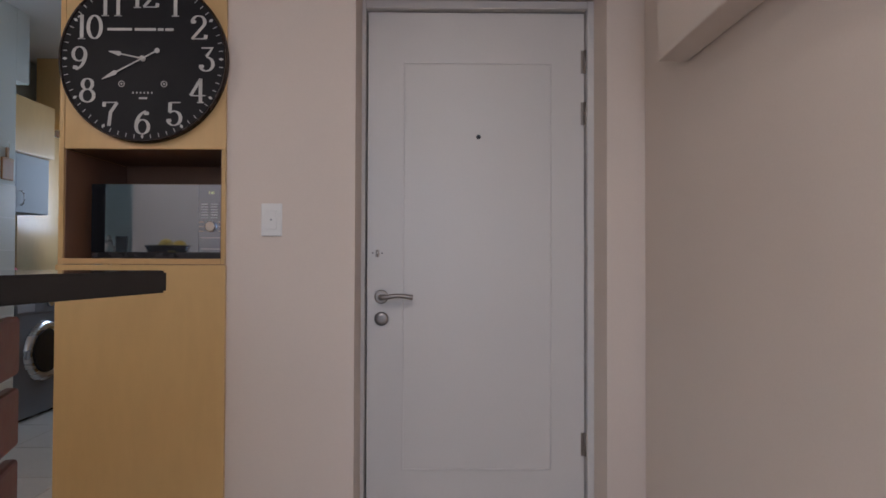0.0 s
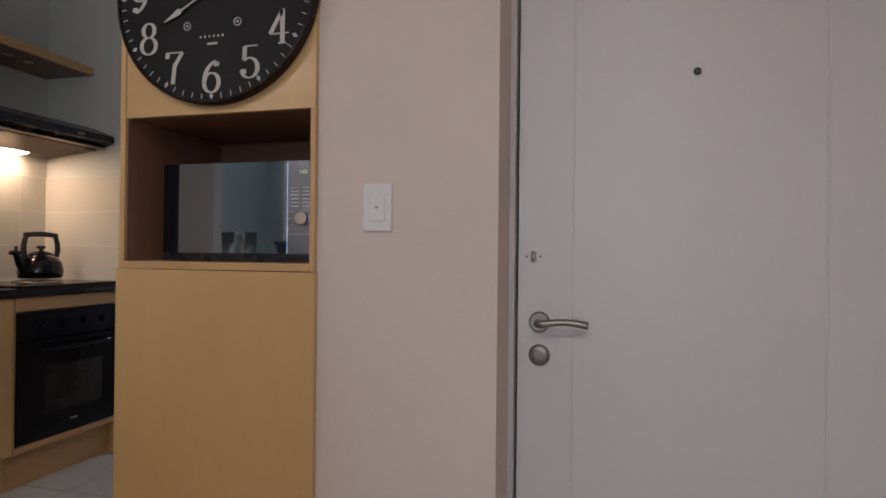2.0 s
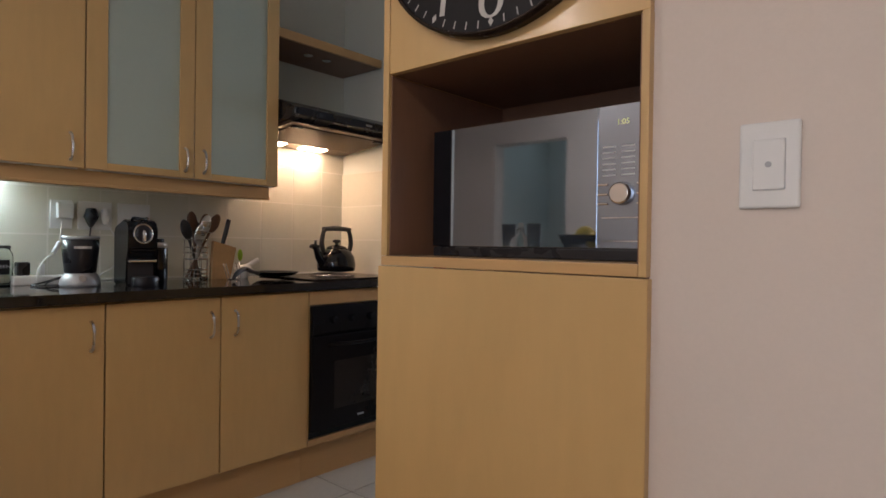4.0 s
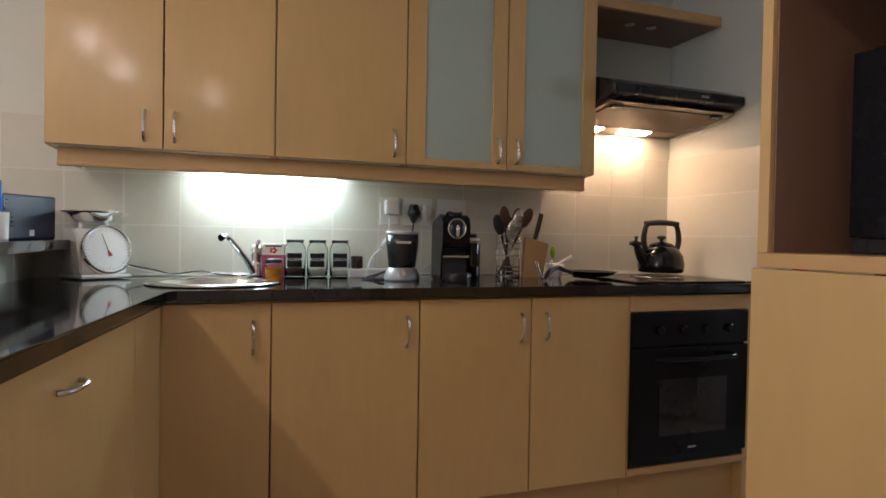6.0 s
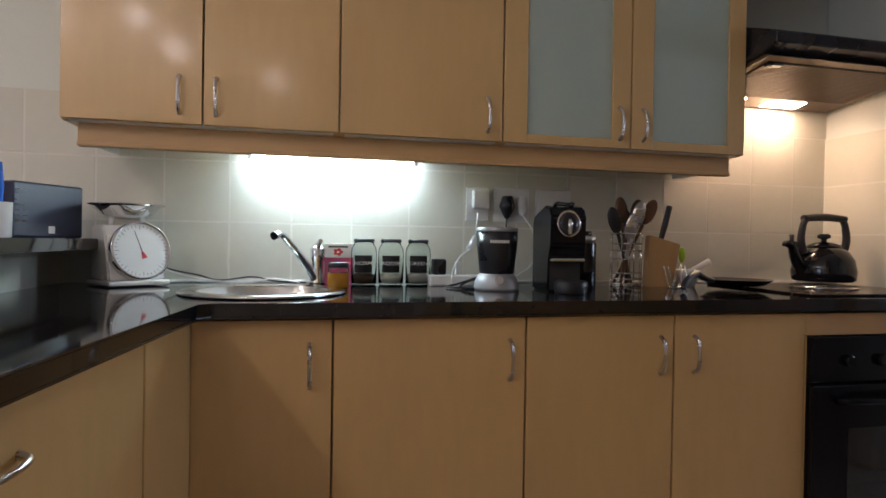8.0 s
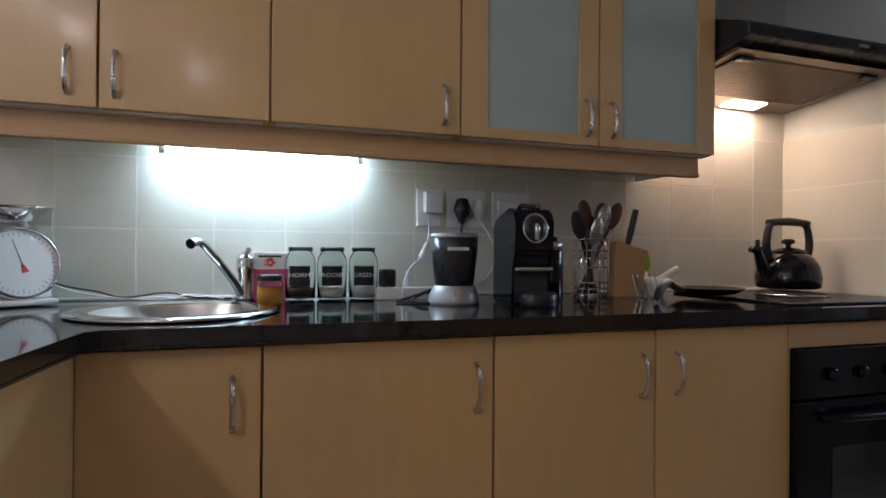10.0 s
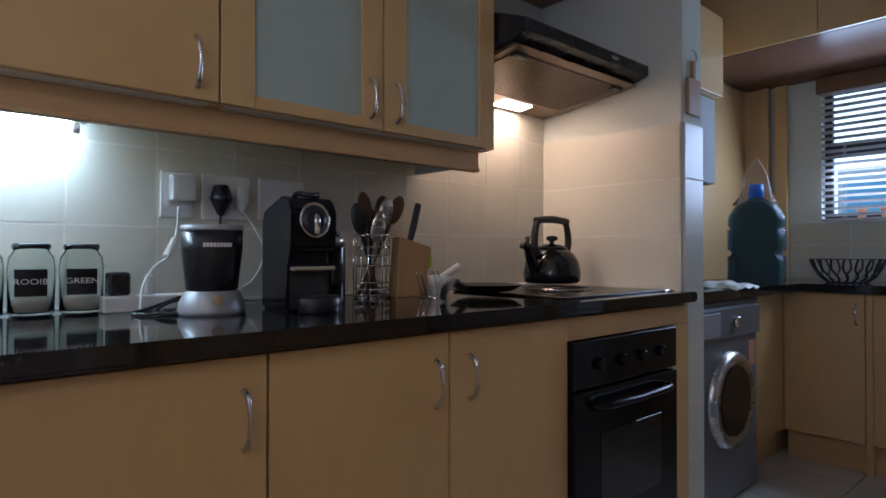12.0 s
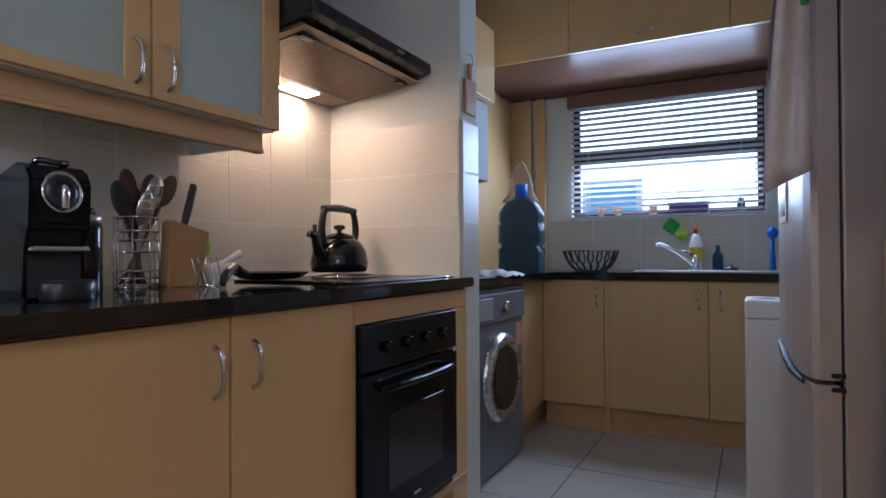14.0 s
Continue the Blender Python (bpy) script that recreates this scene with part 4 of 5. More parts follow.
# ---- things on the main worktop ----
def sink():
    s = thing("round_sink", (-2.685, 1.56, TOP), "round stainless steel sink bowl with raised rim", "sink")
    part("rim", lathe(B(), [(0.170, 0.0005), (0.215, 0.0005), (0.222, 0.004), (0.214, 0.009), (0.182, 0.010), (0.172, 0.006)], 56, cap=False), CHROME, s)
    part("bowl", lathe(B(), [(0.176, 0.0075), (0.172, 0.002), (0.166, -0.030), (0.150, -0.043), (0.10, -0.046), (0.02, -0.047), (0.004, -0.047)], 48, cap=False), STEEL, s)
    part("drain", lathe(B(), [(0.032, -0.0465), (0.030, -0.044), (0.006, -0.045)], 24), CHROME, s)
    t = thing("mixer_tap", (-2.985, 1.705, TOP), "chrome single lever mixer tap", "tap")
    part("body", lathe(B(), [(0.026, 0), (0.024, 0.01), (0.020, 0.03), (0.020, 0.075), (0.024, 0.085), (0.025, 0.115), (0.018, 0.128)], 24), CHROME, t)
    part("spout", tube(B(), [(0.012, -0.01, 0.02), (0.05, -0.035, 0.065), (0.12, -0.085, 0.135), (0.155, -0.11, 0.160), (0.185, -0.128, 0.155)], [0.012, 0.011, 0.010, 0.011, 0.013], 12), CHROME, t)
    part("lever", tube(B(), [(0, 0, 0.122), (0.02, 0.004, 0.135), (0.06, 0.008, 0.142)], [0.012, 0.010, 0.007], 10), CHROME, t)


sink()


def kitchen_scale():
    k = thing("kitchen_scale", (-2.955, 1.150, TOP), "white retro kitchen scale with steel bowl", "scale", turn=36)
    k.scale = (0.9, 0.9, 0.92)
    part("base", box(B(), -0.10, 0.095, -0.096, 0.096, 0.004, 0.020, 0.006), ENAMEL, k)
    bm = B()
    prism(bm, [(-0.085, 0.018), (0.07, 0.018), (0.035, 0.165), (0.005, 0.195), (-0.085, 0.195)], "y", -0.088, 0.088)
    bmesh.ops.bevel(bm, geom=list(bm.edges), offset=0.006, segments=2, affect="EDGES")
    part("body", bm, ENAMEL, k)
    m = pose(0.058, 0.012, 0.112, 0, 76, 0)
    d = part("dial", lathe(B(), [(0.088, -0.012), (0.088, 0.012)], 48, m), WHITE, k, "white dial face")
    part("bezel", lathe(B(), [(0.0885, -0.016), (0.097, -0.010), (0.097, 0.012), (0.090, 0.020), (0.0885, 0.012)], 48, m, cap=False), CHROME, d, "chrome bezel")
    for i in range(40):
        a = 2 * math.pi * i / 40
        tk = box(B(), 0.076 if i % 5 else 0.070, 0.083, -0.0006, 0.0006, 0.0121, 0.0126)
        tk.transform(m @ Matrix.Rotation(a, 4, "Z"))
        part("mark", tk, PRINT, d)
    pt = prism(B(), [(-0.012, 0.0015), (0.066, 0.0008), (0.066, -0.0008), (-0.012, -0.0015)], "z", 0.0135, 0.0145)
    pt.transform(m @ Matrix.Rotation(radians(195), 4, "Z"))
    part("needle", pt, PRINT, d)
    rd = prism(B(), [(0.004, 0.003), (0.027, 0.009), (0.027, -0.009), (0.004, -0.003)], "z", 0.0128, 0.0134)
    rd.transform(m @ Matrix.Rotation(radians(18), 4, "Z"))
    part("pointer", rd, RED, d, "red pointer tail")
    for y in (-0.05, 0.05):
        part("pillar", tube(B(), [(-0.02, y, 0.19), (-0.02, y, 0.222)], 0.008, 10), ENAMEL, k)
    part("bowl", lathe(B(), [(0.03, 0.0), (0.075, 0.008), (0.105, 0.035), (0.118, 0.042), (0.117, 0.044), (0.10, 0.036), (0.07, 0.012), (0.0, 0.006)], 44, pose(-0.02, 0, 0.220)), CHROME, k, "polished steel weighing bowl")


kitchen_scale()


def jar(y, word):
    j = thing("glass_jar", (-2.975, y, TOP), "glass storage jar with black lid and label", "jar", group="row of storage jars")
    part("glass", lathe(B(), [(0.030, 0.0), (0.035, 0.005), (0.036, 0.10), (0.034, 0.122), (0.027, 0.136), (0.027, 0.142), (0.025, 0.142), (0.025, 0.134), (0.032, 0.120), (0.034, 0.10), (0.033, 0.008), (0.0, 0.007)], 32), GLASS, j)
    part("lid", lathe(B(), [(0.029, 0.141), (0.029, 0.149), (0.027, 0.152)], 28), BLACK, j, "black screw lid")
    part("contents", lathe(B(), [(0.031, 0.009), (0.031, 0.030), (0.02, 0.036), (0.002, 0.034)], 24), CLOTH if word != "NORM" else SPOON_WOOD, j)
    bm = B()
    seg = [(-0.7 + 1.4 * i / 10) for i in range(11)]
    lo, hi = [bm.verts.new((0.0366 * math.cos(a), 0.0366 * math.sin(a), 0.042)) for a in seg], [bm.verts.new((0.0366 * math.cos(a), 0.0366 * math.sin(a), 0.098)) for a in seg]
    for i in range(10):
        bm.faces.new((lo[i], lo[i + 1], hi[i + 1], hi[i]))
    bmesh.ops.solidify(bm, geom=list(bm.faces), thickness=-0.0006)
    l = part("label", bm, MATT_BLACK, j, "black chalk label")
    text("lettering", word, 0.0165, WHITE, pose(0.0372, 0, 0.072) @ FACE_X, l, 0.0002)
    j.matrix_world = pose(-2.975, y, TOP, 0, 0, -8) @ Matrix.Diagonal((1.2, 1.2, 1.0, 1))


for y, word in ((1.855, "NORM"), (1.945, "ROOIB"), (2.037, "GREEN")):
    jar(y, word)
hj = thing("honey_jar", (-2.83, 1.765, TOP), "small honey jar with dark lid", "jar")
part("glass", lathe(B(), [(0.028, 0), (0.032, 0.005), (0.032, 0.056), (0.028, 0.064), (0.030, 0.064)], 28), GLASS, hj)
part("honey", lathe(B(), [(0.026, 0.003), (0.030, 0.007), (0.030, 0.046), (0.002, 0.046)], 28), HONEY, hj, "amber honey")
part("lid", lathe(B(), [(0.031, 0.064), (0.031, 0.076), (0.028, 0.079)], 28), BLACK, hj)
cb = thing("tea_carton", (-3.025, 1.775, TOP), "pink and white tea carton", "carton", turn=-6)
part("box", box(B(), -0.03, 0.03, -0.045, 0.045, 0, 0.088, 0.001, 1), PINK, cb)
part("top_band", box(B(), -0.03, 0.03, -0.045, 0.045, 0.0882, 0.135, 0.001, 1), WHITE, cb)
fl = B()
for i in range(5):
    a = 2 * math.pi * i / 5
    ball(fl, (0.0305, 0.010 * math.cos(a), 0.107 + 0.008 * math.sin(a)), 0.0065, (0.1, 1, 0.8), 8, 6)
part("flower_mark", fl, RED, cb)
part("printed_line", box(B(), 0.0302, 0.0308, -0.032, 0.032, 0.121, 0.127), PRINT, cb)


def blender():
    n = thing("bullet_blender", (-2.76, 2.245, TOP), "dark blue bullet blender on a silver base", "blender", turn=-10)
    n.scale = (1.05, 1.05, 1.08)
    part("base", lathe(B(), [(0.066, 0.0), (0.067, 0.008), (0.063, 0.026), (0.055, 0.042), (0.046, 0.050)], 40), SILVER, n, "silver blender base")
    part("foot_ring", lathe(B(), [(0.05, 0.0), (0.05, 0.004)], 30), BLACK, n)
    part("cup", lathe(B(), [(0.046, 0.038), (0.051, 0.052), (0.060, 0.13), (0.061, 0.166)], 40), BLACK, n, "dark cup")
    part("rim", lathe(B(), [(0.0612, 0.166), (0.0622, 0.169), (0.0618, 0.176), (0.057, 0.178), (0.01, 0.177)], 40), SILVER, n, "silver rim")
    lg = B()
    for k in range(9):
        a = -0.42 + k * 0.105
        box(lg, 0.0598 * math.cos(a), 0.0618 * math.cos(a), 0.0605 * math.sin(a) - 0.0024, 0.0605 * math.sin(a) + 0.0024, 0.134, 0.142)
    part("logo_bar", lg, WHITE, n)
    part("badge", lathe(B(), [(0.012, 0), (0.012, 0.002)], 20, pose(0.0605, 0.0, 0.030, 0, 70)), CHROME, n)


blender()


def coffee_machine():
    c = thing("coffee_machine", (-2.69, 2.432, TOP), "gloss black capsule coffee machine", "coffee machine", turn=-3)
    c.scale = (0.70, 0.96, 1.05)
    bm = B()
    prism(bm, [(-0.17, 0.0), (0.03, 0.0), (0.03, 0.10), (0.065, 0.135), (0.07, 0.215), (0.045, 0.243), (-0.02, 0.250), (-0.15, 0.225), (-0.17, 0.20)], "y", -0.058, 0.058)
    bmesh.ops.bevel(bm, geom=list(bm.edges), offset=0.006, segments=2, affect="EDGES")
    part("body", bm, COFFEE, c)
    part("front_ring", lathe(B(), [(0.036, 0.0), (0.040, 0.003), (0.036, 0.006), (0.033, 0.003)], 36, pose(0.068, 0, 0.195, 0, 82), cap=False), CHROME, c, "chrome ring round the brewing head")
    part("brew_head", lathe(B(), [(0.033, 0), (0.031, 0.006), (0.02, 0.012)], 30, pose(0.066, 0, 0.195, 0, 82)), BLACK, c)
    part("spout", tube(B(), [(0.078, 0, 0.205), (0.086, 0, 0.195), (0.084, 0, 0.165)], [0.006, 0.008, 0.007], 10), CHROME, c)
    part("lever", tube(B(), [(-0.01, -0.026, 0.248), (0.02, -0.026, 0.254), (0.045, 0.0, 0.250), (0.02, 0.026, 0.254), (-0.01, 0.026, 0.248)], 0.006, 8), BLACK_GLOSS, c)
    part("drip_tray", lathe(B(), [(0.05, 0), (0.052, 0.004), (0.052, 0.030), (0.048, 0.034)], 32, pose(0.105, 0, 0)), BLACK, c)
    part("tray_grid", lathe(B(), [(0.046, 0.0342), (0.046, 0.0365)], 32, pose(0.105, 0, 0)), MATT_BLACK, c)
    part("chrome_strip", box(B(), 0.031, 0.072, -0.054, 0.054, 0.086, 0.098, 0.004), CHROME, c)
    part("cup_recess", box(B(), 0.0302, 0.0312, -0.05, 0.05, 0.006, 0.084), MATT_BLACK, c)
    f = thing("milk_frother", (-2.745, 2.532, TOP), "black milk frother with steel lid", "frother")
    part("body", lathe(B(), [(0.034, 0), (0.036, 0.004), (0.036, 0.145), (0.034, 0.150)], 32), BLACK_GLOSS, f)
    part("band", lathe(B(), [(0.0345, 0.151), (0.0345, 0.168), (0.030, 0.172)], 32), STEEL, f)
    part("lid_knob", lathe(B(), [(0.022, 0.172), (0.022, 0.184), (0.018, 0.187)], 24), BLACK, f)


coffee_machine()


def utensil_rack():
    r = thing("utensil_holder", (-2.94, 2.79, TOP), "chrome wire utensil holder", "holder")
    for z in (0.008, 0.025, 0.045, 0.095, 0.125, 0.150, 0.186):
        bm = lathe(B(), [(0.055, z - 0.0028), (0.058, z), (0.055, z + 0.0028), (0.052, z)], 32, cap=False)
        part("ring", bm, CHROME, r)
    for i in range(8):
        a = 2 * math.pi * i / 8
        part("wire", tube(B(), [(0.055 * math.cos(a), 0.055 * math.sin(a), 0.0), (0.055 * math.cos(a), 0.055 * math.sin(a), 0.187)], 0.0018, 6), CHROME, r)
    part("base", lathe(B(), [(0.054, 0.0), (0.054, 0.003)], 28), CHROME, r)
    lay = ((0.01, -0.052, 0.228, MATT_BLACK, "black nylon spoon"), (-0.03, -0.004, 0.268, SPOON_WOOD, "dark wooden spatula"), (0.03, 0.004, 0.205, STEEL, "steel slotted server"), (0.02, 0.036, 0.250, STEEL, "steel serving spoon"), (-0.025, 0.055, 0.262, SPOON_WOOD, "dark wooden spoon"), (0.005, 0.088, 0.262, SPOON_WOOD, "carved wooden spoon"), (-0.03, 0.014, 0.225, MATT_BLACK, "black slotted spoon"))
    for dx, dy, h, mat, lab in lay:
        u = thing("spoon", (-2.94, 2.79, TOP + 0.004), lab + " standing in the wire holder", "utensil", group="utensils in the holder")
        tip = Vector((dx, dy, h))
        foot = Vector((-dx * 0.6, -dy * 0.5, 0.004))
        part("stem", tube(B(), [foot, foot.lerp(tip, 0.5), tip * 0.82 + foot * 0.18], 0.0066, 8), mat, u)
        hd = B()
        ball(hd, (0, 0, 0), 1, (0.010, 0.026, 0.050), 14, 10)
        d = (tip - foot).normalized()
        hd.transform(Matrix.Translation(tip) @ Vector((0, 0, 1)).rotation_difference(d).to_matrix().to_4x4())
        part("head", hd, mat, u)


utensil_rack()


def knife_block():
    k = thing("knife_block", (-2.89, 2.895, TOP), "slanted wooden knife block with a black knife", "knife block")
    bm = B()
    prism(bm, [(-0.052, 0.0), (0.034, 0.0), (0.060, 0.150), (-0.042, 0.182)], "x", -0.04, 0.04)
    bmesh.ops.bevel(bm, geom=list(bm.edges), offset=0.003, segments=2, affect="EDGES")
    bm.transform(pose(0, 0, 0, 0, 0, -20))
    part("block", bm, BLOCK_WOOD, k)
    part("knife_handle", tube(B(), [(0.0, 0.002, 0.165), (0.004, 0.014, 0.215), (0.008, 0.030, 0.285)], [0.009, 0.011, 0.010], 10, 1.4), MATT_BLACK, k, "black riveted knife handle")
    s = thing("wire_stand", (-2.80, 2.905, TOP), "small bent chrome wire stand", "stand")
    for dx in (-0.012, 0.012):
        part("wire", tube(B(), [(dx, -0.045, 0.075), (dx, -0.028, 0.02), (dx, -0.02, 0.003), (dx, 0.02, 0.003), (dx, 0.030, 0.02), (dx, 0.022, 0.07), (dx, 0.016, 0.078)], 0.0022, 6), CHROME, s)
    m = thing("mortar", (-2.87, 2.995, TOP), "white ceramic mortar on the worktop", "mortar")
    part("bowl", lathe(B(), [(0.022, 0), (0.024, 0.006), (0.034, 0.03), (0.042, 0.062), (0.039, 0.062), (0.030, 0.034), (0.01, 0.018), (0.0, 0.018)], 32), ENAMEL, m)
    p = thing("pestle", (-2.87, 2.995, TOP + 0.03), "white ceramic pestle lying in the mortar", "pestle")
    part("body", tube(B(), [(0, -0.02, 0.01), (0.01, 0.02, 0.034), (0.02, 0.072, 0.062)], [0.012, 0.009, 0.012], 12), ENAMEL, p)
    g = thing("pastry_brush", (-2.95, 3.01, TOP), "lime green silicone brush leaning on the wall", "brush")
    part("handle", tube(B(), [(0.02, -0.02, 0.002), (0.0, 0.012, 0.075)], 0.005, 8), WHITE, g)
    part("head", ball(B(), (0.0, 0.016, 0.112), 1, (0.007, 0.014, 0.03), 12, 8), LIME, g, "lime silicone head")


knife_block()


def hob():
    h = thing("hob", (-2.72, 3.42, TOP), "dark steel four plate electric hob", "hob")
    part("plate", box(B(), -0.24, 0.235, -0.28, 0.28, 0.0005, 0.007, 0.003), BRONZE, h)
    part("edge_trim", box(B(), -0.246, 0.241, 0.281, 0.345, 0.0005, 0.006, 0.002), CHROME, h)
    for x, y, r in ((0.11, -0.13, 0.09), (-0.11, -0.13, 0.075), (0.11, 0.13, 0.075), (-0.11, 0.13, 0.09)):
        part("ring", lathe(B(), [(r + 0.012, 0.007), (r + 0.010, 0.011), (r, 0.012), (r - 0.002, 0.018), (r - 0.02, 0.020), (0.002, 0.019)], 40), MATT_BLACK if x < 0 else BRONZE, h)
        part("ring_trim", lathe(B(), [(r + 0.010, 0.0075), (r + 0.020, 0.010), (r + 0.010, 0.0145)], 40, cap=False), CHROME, h)
    k = thing("kettle", (-2.875, 3.58, TOP + 0.0205), "black enamel stovetop kettle with whistle", "kettle")
    part("body", lathe(B(), [(0.070, 0.0), (0.078, 0.006), (0.080, 0.03), (0.074, 0.065), (0.060, 0.090), (0.040, 0.104), (0.036, 0.106)], 48), BLACK_GLOSS, k)
    l = part("lid", lathe(B(), [(0.044, 0.102), (0.040, 0.110), (0.022, 0.118), (0.008, 0.120)], 36), BLACK_GLOSS, k)
    part("knob", lathe(B(), [(0.006, 0.119), (0.007, 0.128), (0.016, 0.132), (0.016, 0.140), (0.010, 0.144)], 20), MATT_BLACK, l)
    part("spout", tube(B(), [(0.0, -0.062, 0.03), (0.004, -0.090, 0.062), (0.006, -0.108, 0.100), (0.006, -0.112, 0.112)], [0.022, 0.017, 0.012, 0.012], 14), BLACK_GLOSS, k)
    part("whistle", tube(B(), [(0.006, -0.100, 0.108), (0.006, -0.128, 0.112), (0.006, -0.132, 0.104)], [0.012, 0.011, 0.007], 10), BLACK_GLOSS, k)
    part("whistle_lever", tube(B(), [(0.006, -0.112, 0.118), (0.006, -0.112, 0.140)], [0.005, 0.006], 8), MATT_BLACK, k)
    for s in (-1, 1):
        part("handle_post", tube(B(), [(0, s * 0.066, 0.085), (0, s * 0.076, 0.125), (0, s * 0.070, 0.170), (0, s * 0.060, 0.188)], [0.010, 0.010, 0.009, 0.009], 10), MATT_BLACK, k)
    part("grip", tube(B(), [(0, -0.070, 0.190), (0, 0, 0.195), (0, 0.070, 0.190)], [0.010, 0.012, 0.010], 12), MATT_BLACK, k, "matt black grip")
    k.scale = (1.36, 1.36, 1.24)
    p = thing("frying_pan", (-2.78, 3.12, TOP), "flat black frying pan on the hob edge", "pan")
    part("pan", lathe(B(), [(0.07, 0.012), (0.09, 0.016), (0.115, 0.032), (0.117, 0.034), (0.112, 0.033), (0.086, 0.020), (0.0, 0.019)], 40), BLACK_GLOSS, p)
    part("handle", tube(B(), [(0.02, -0.105, 0.030), (0.05, -0.16, 0.040), (0.085, -0.22, 0.054), (0.115, -0.275, 0.034), (0.125, -0.295, 0.010)], [0.008, 0.010, 0.012, 0.012, 0.008], 10), BLACK, p)


hob()


def socket(y0, y1, z0, z1, kind):
    s = thing("wall_socket", (WEST + 0.008, (y0 + y1) / 2, (z0 + z1) / 2), "white wall socket plate on the splashback", "socket", group="sockets above the worktop")
    hy, hz = (y1 - y0) / 2, (z1 - z0) / 2
    part("plate", box(B(), 0, 0.008, -hy, hy, -hz, hz, 0.003), WHITE, s)
    if kind == 1:
        c = thing("usb_charger", (WEST + 0.0165, (y0 + y1) / 2 + 0.008, 1.222), "white plug-in charger in a socket", "charger")
        part("body", box(B(), 0, 0.03, -0.03, 0.03, -0.033, 0.033, 0.005), WHITE, c)
    elif kind == 2:
        p = thing("black_plug", (WEST + 0.0165, 2.375, 1.20), "black three pin plug in a socket", "plug")
        part("body", tube(B(), [(0.016, 0, 0.036), (0.018, 0, 0.0), (0.014, 0, -0.03), (0.014, 0, -0.045)], [0.018, 0.030, 0.015, 0.005], 12), BLACK, p)
        part("cable", tube(B(), [(0.014, 0, -0.045), (0.02, -0.01, -0.12), (0.05, -0.04, -0.262), (0.15, -0.06, -0.270), (0.22, -0.09, -0.268)], 0.0035, 6), BLACK, p)
        q = thing("white_plug", (WEST + 0.0165, 2.432, 1.205), "white plug with a hanging cable", "plug")
        part("body", tube(B(), [(0.014, 0, 0.03), (0.016, 0, 0.0), (0.012, 0, -0.035)], [0.013, 0.019, 0.008], 12), WHITE, q)
        part("cable", tube(B(), [(0.012, 0, -0.03), (0.03, 0.03, -0.08), (0.04, 0.055, -0.15), (0.03, 0.03, -0.22), (0.02, -0.01, -0.25), (0.05, -0.05, -0.275)], 0.003, 6), WHITE, q)
    else:
        part("blank", box(B(), 0.008, 0.011, -hy + 0.02, hy - 0.02, -0.03, 0.03, 0.002), WHITE, s)


socket(2.226, 2.309, 1.146, 1.266, 1)
socket(2.329, 2.465, 1.144, 1.267, 2)
socket(2.489, 2.630, 1.150, 1.267, 3)
ps = thing("power_strip", (-2.935, 2.15, TOP), "white multi socket power strip", "power strip")
part("body", box(B(), -0.028, 0.028, -0.085, 0.10, 0, 0.036, 0.005), WHITE, ps)
ad = thing("plug_adapter", (-2.935, 2.10, TOP + 0.037), "black plug adapter on the power strip", "adapter")
part("body", box(B(), -0.022, 0.022, -0.022, 0.022, 0, 0.052, 0.006), BLACK, ad)
pw = thing("white_plug", (-2.935, 2.165, TOP + 0.037), "white plug on the power strip", "plug")
part("body", box(B(), -0.010, 0.010, -0.008, 0.008, 0, 0.045, 0.003), WHITE, pw)
cc = thing("charger_cable", (-2.93, 2.20, TOP), "white charging cable with inline switch", "cable")
part("cable", tube(B(), [(-0.12, 0.065, 0.25), (-0.10, 0.055, 0.19), (-0.07, 0.03, 0.13), (0.0, -0.03, 0.095), (0.05, -0.065, 0.05), (0.06, -0.07, 0.004), (0.075, -0.075, 0.004)], 0.0028, 6), WHITE, cc)
part("inline_switch", tube(B(), [(-0.09, 0.048, 0.165), (-0.06, 0.018, 0.122)], 0.009, 10), WHITE, cc)
bc = thing("black_cable", (-2.86, 2.20, TOP), "black power cable looped on the worktop", "cable")
part("cable", tube(B(), [(-0.05, 0.03, 0.03), (0.0, -0.05, 0.012), (0.04, -0.10, 0.005), (0.07, -0.07, 0.004), (0.08, 0.0, 0.004)], 0.0035, 6), BLACK, bc)
part("cable", tube(B(), [(-0.03, 0.05, 0.03), (0.02, -0.02, 0.022), (0.06, -0.06, 0.005), (0.10, -0.02, 0.004)], 0.0035, 6), BLACK, bc)
lc = thing("twisted_cord", (-3.05, 1.45, TOP), "twisted cord lying along the splashback", "cable")
part("dark_wire", tube(B(), [(0.02, -0.27, 0.075), (0.02, -0.20, 0.045), (0.02, -0.12, 0.028), (0.03, -0.05, 0.012), (0.02, 0.05, 0.022), (0.02, 0.12, 0.008), (0.02, 0.22, 0.004)], 0.0026, 6), MATT_BLACK, lc)
part("pale_wire", tube(B(), [(0.022, -0.26, 0.08), (0.03, -0.20, 0.04), (0.03, -0.12, 0.018), (0.03, -0.02, 0.006), (0.03, 0.06, 0.005), (0.02, 0.11, 0.016), (0.03, 0.20, 0.004)], 0.0024, 6), WHITE, lc)


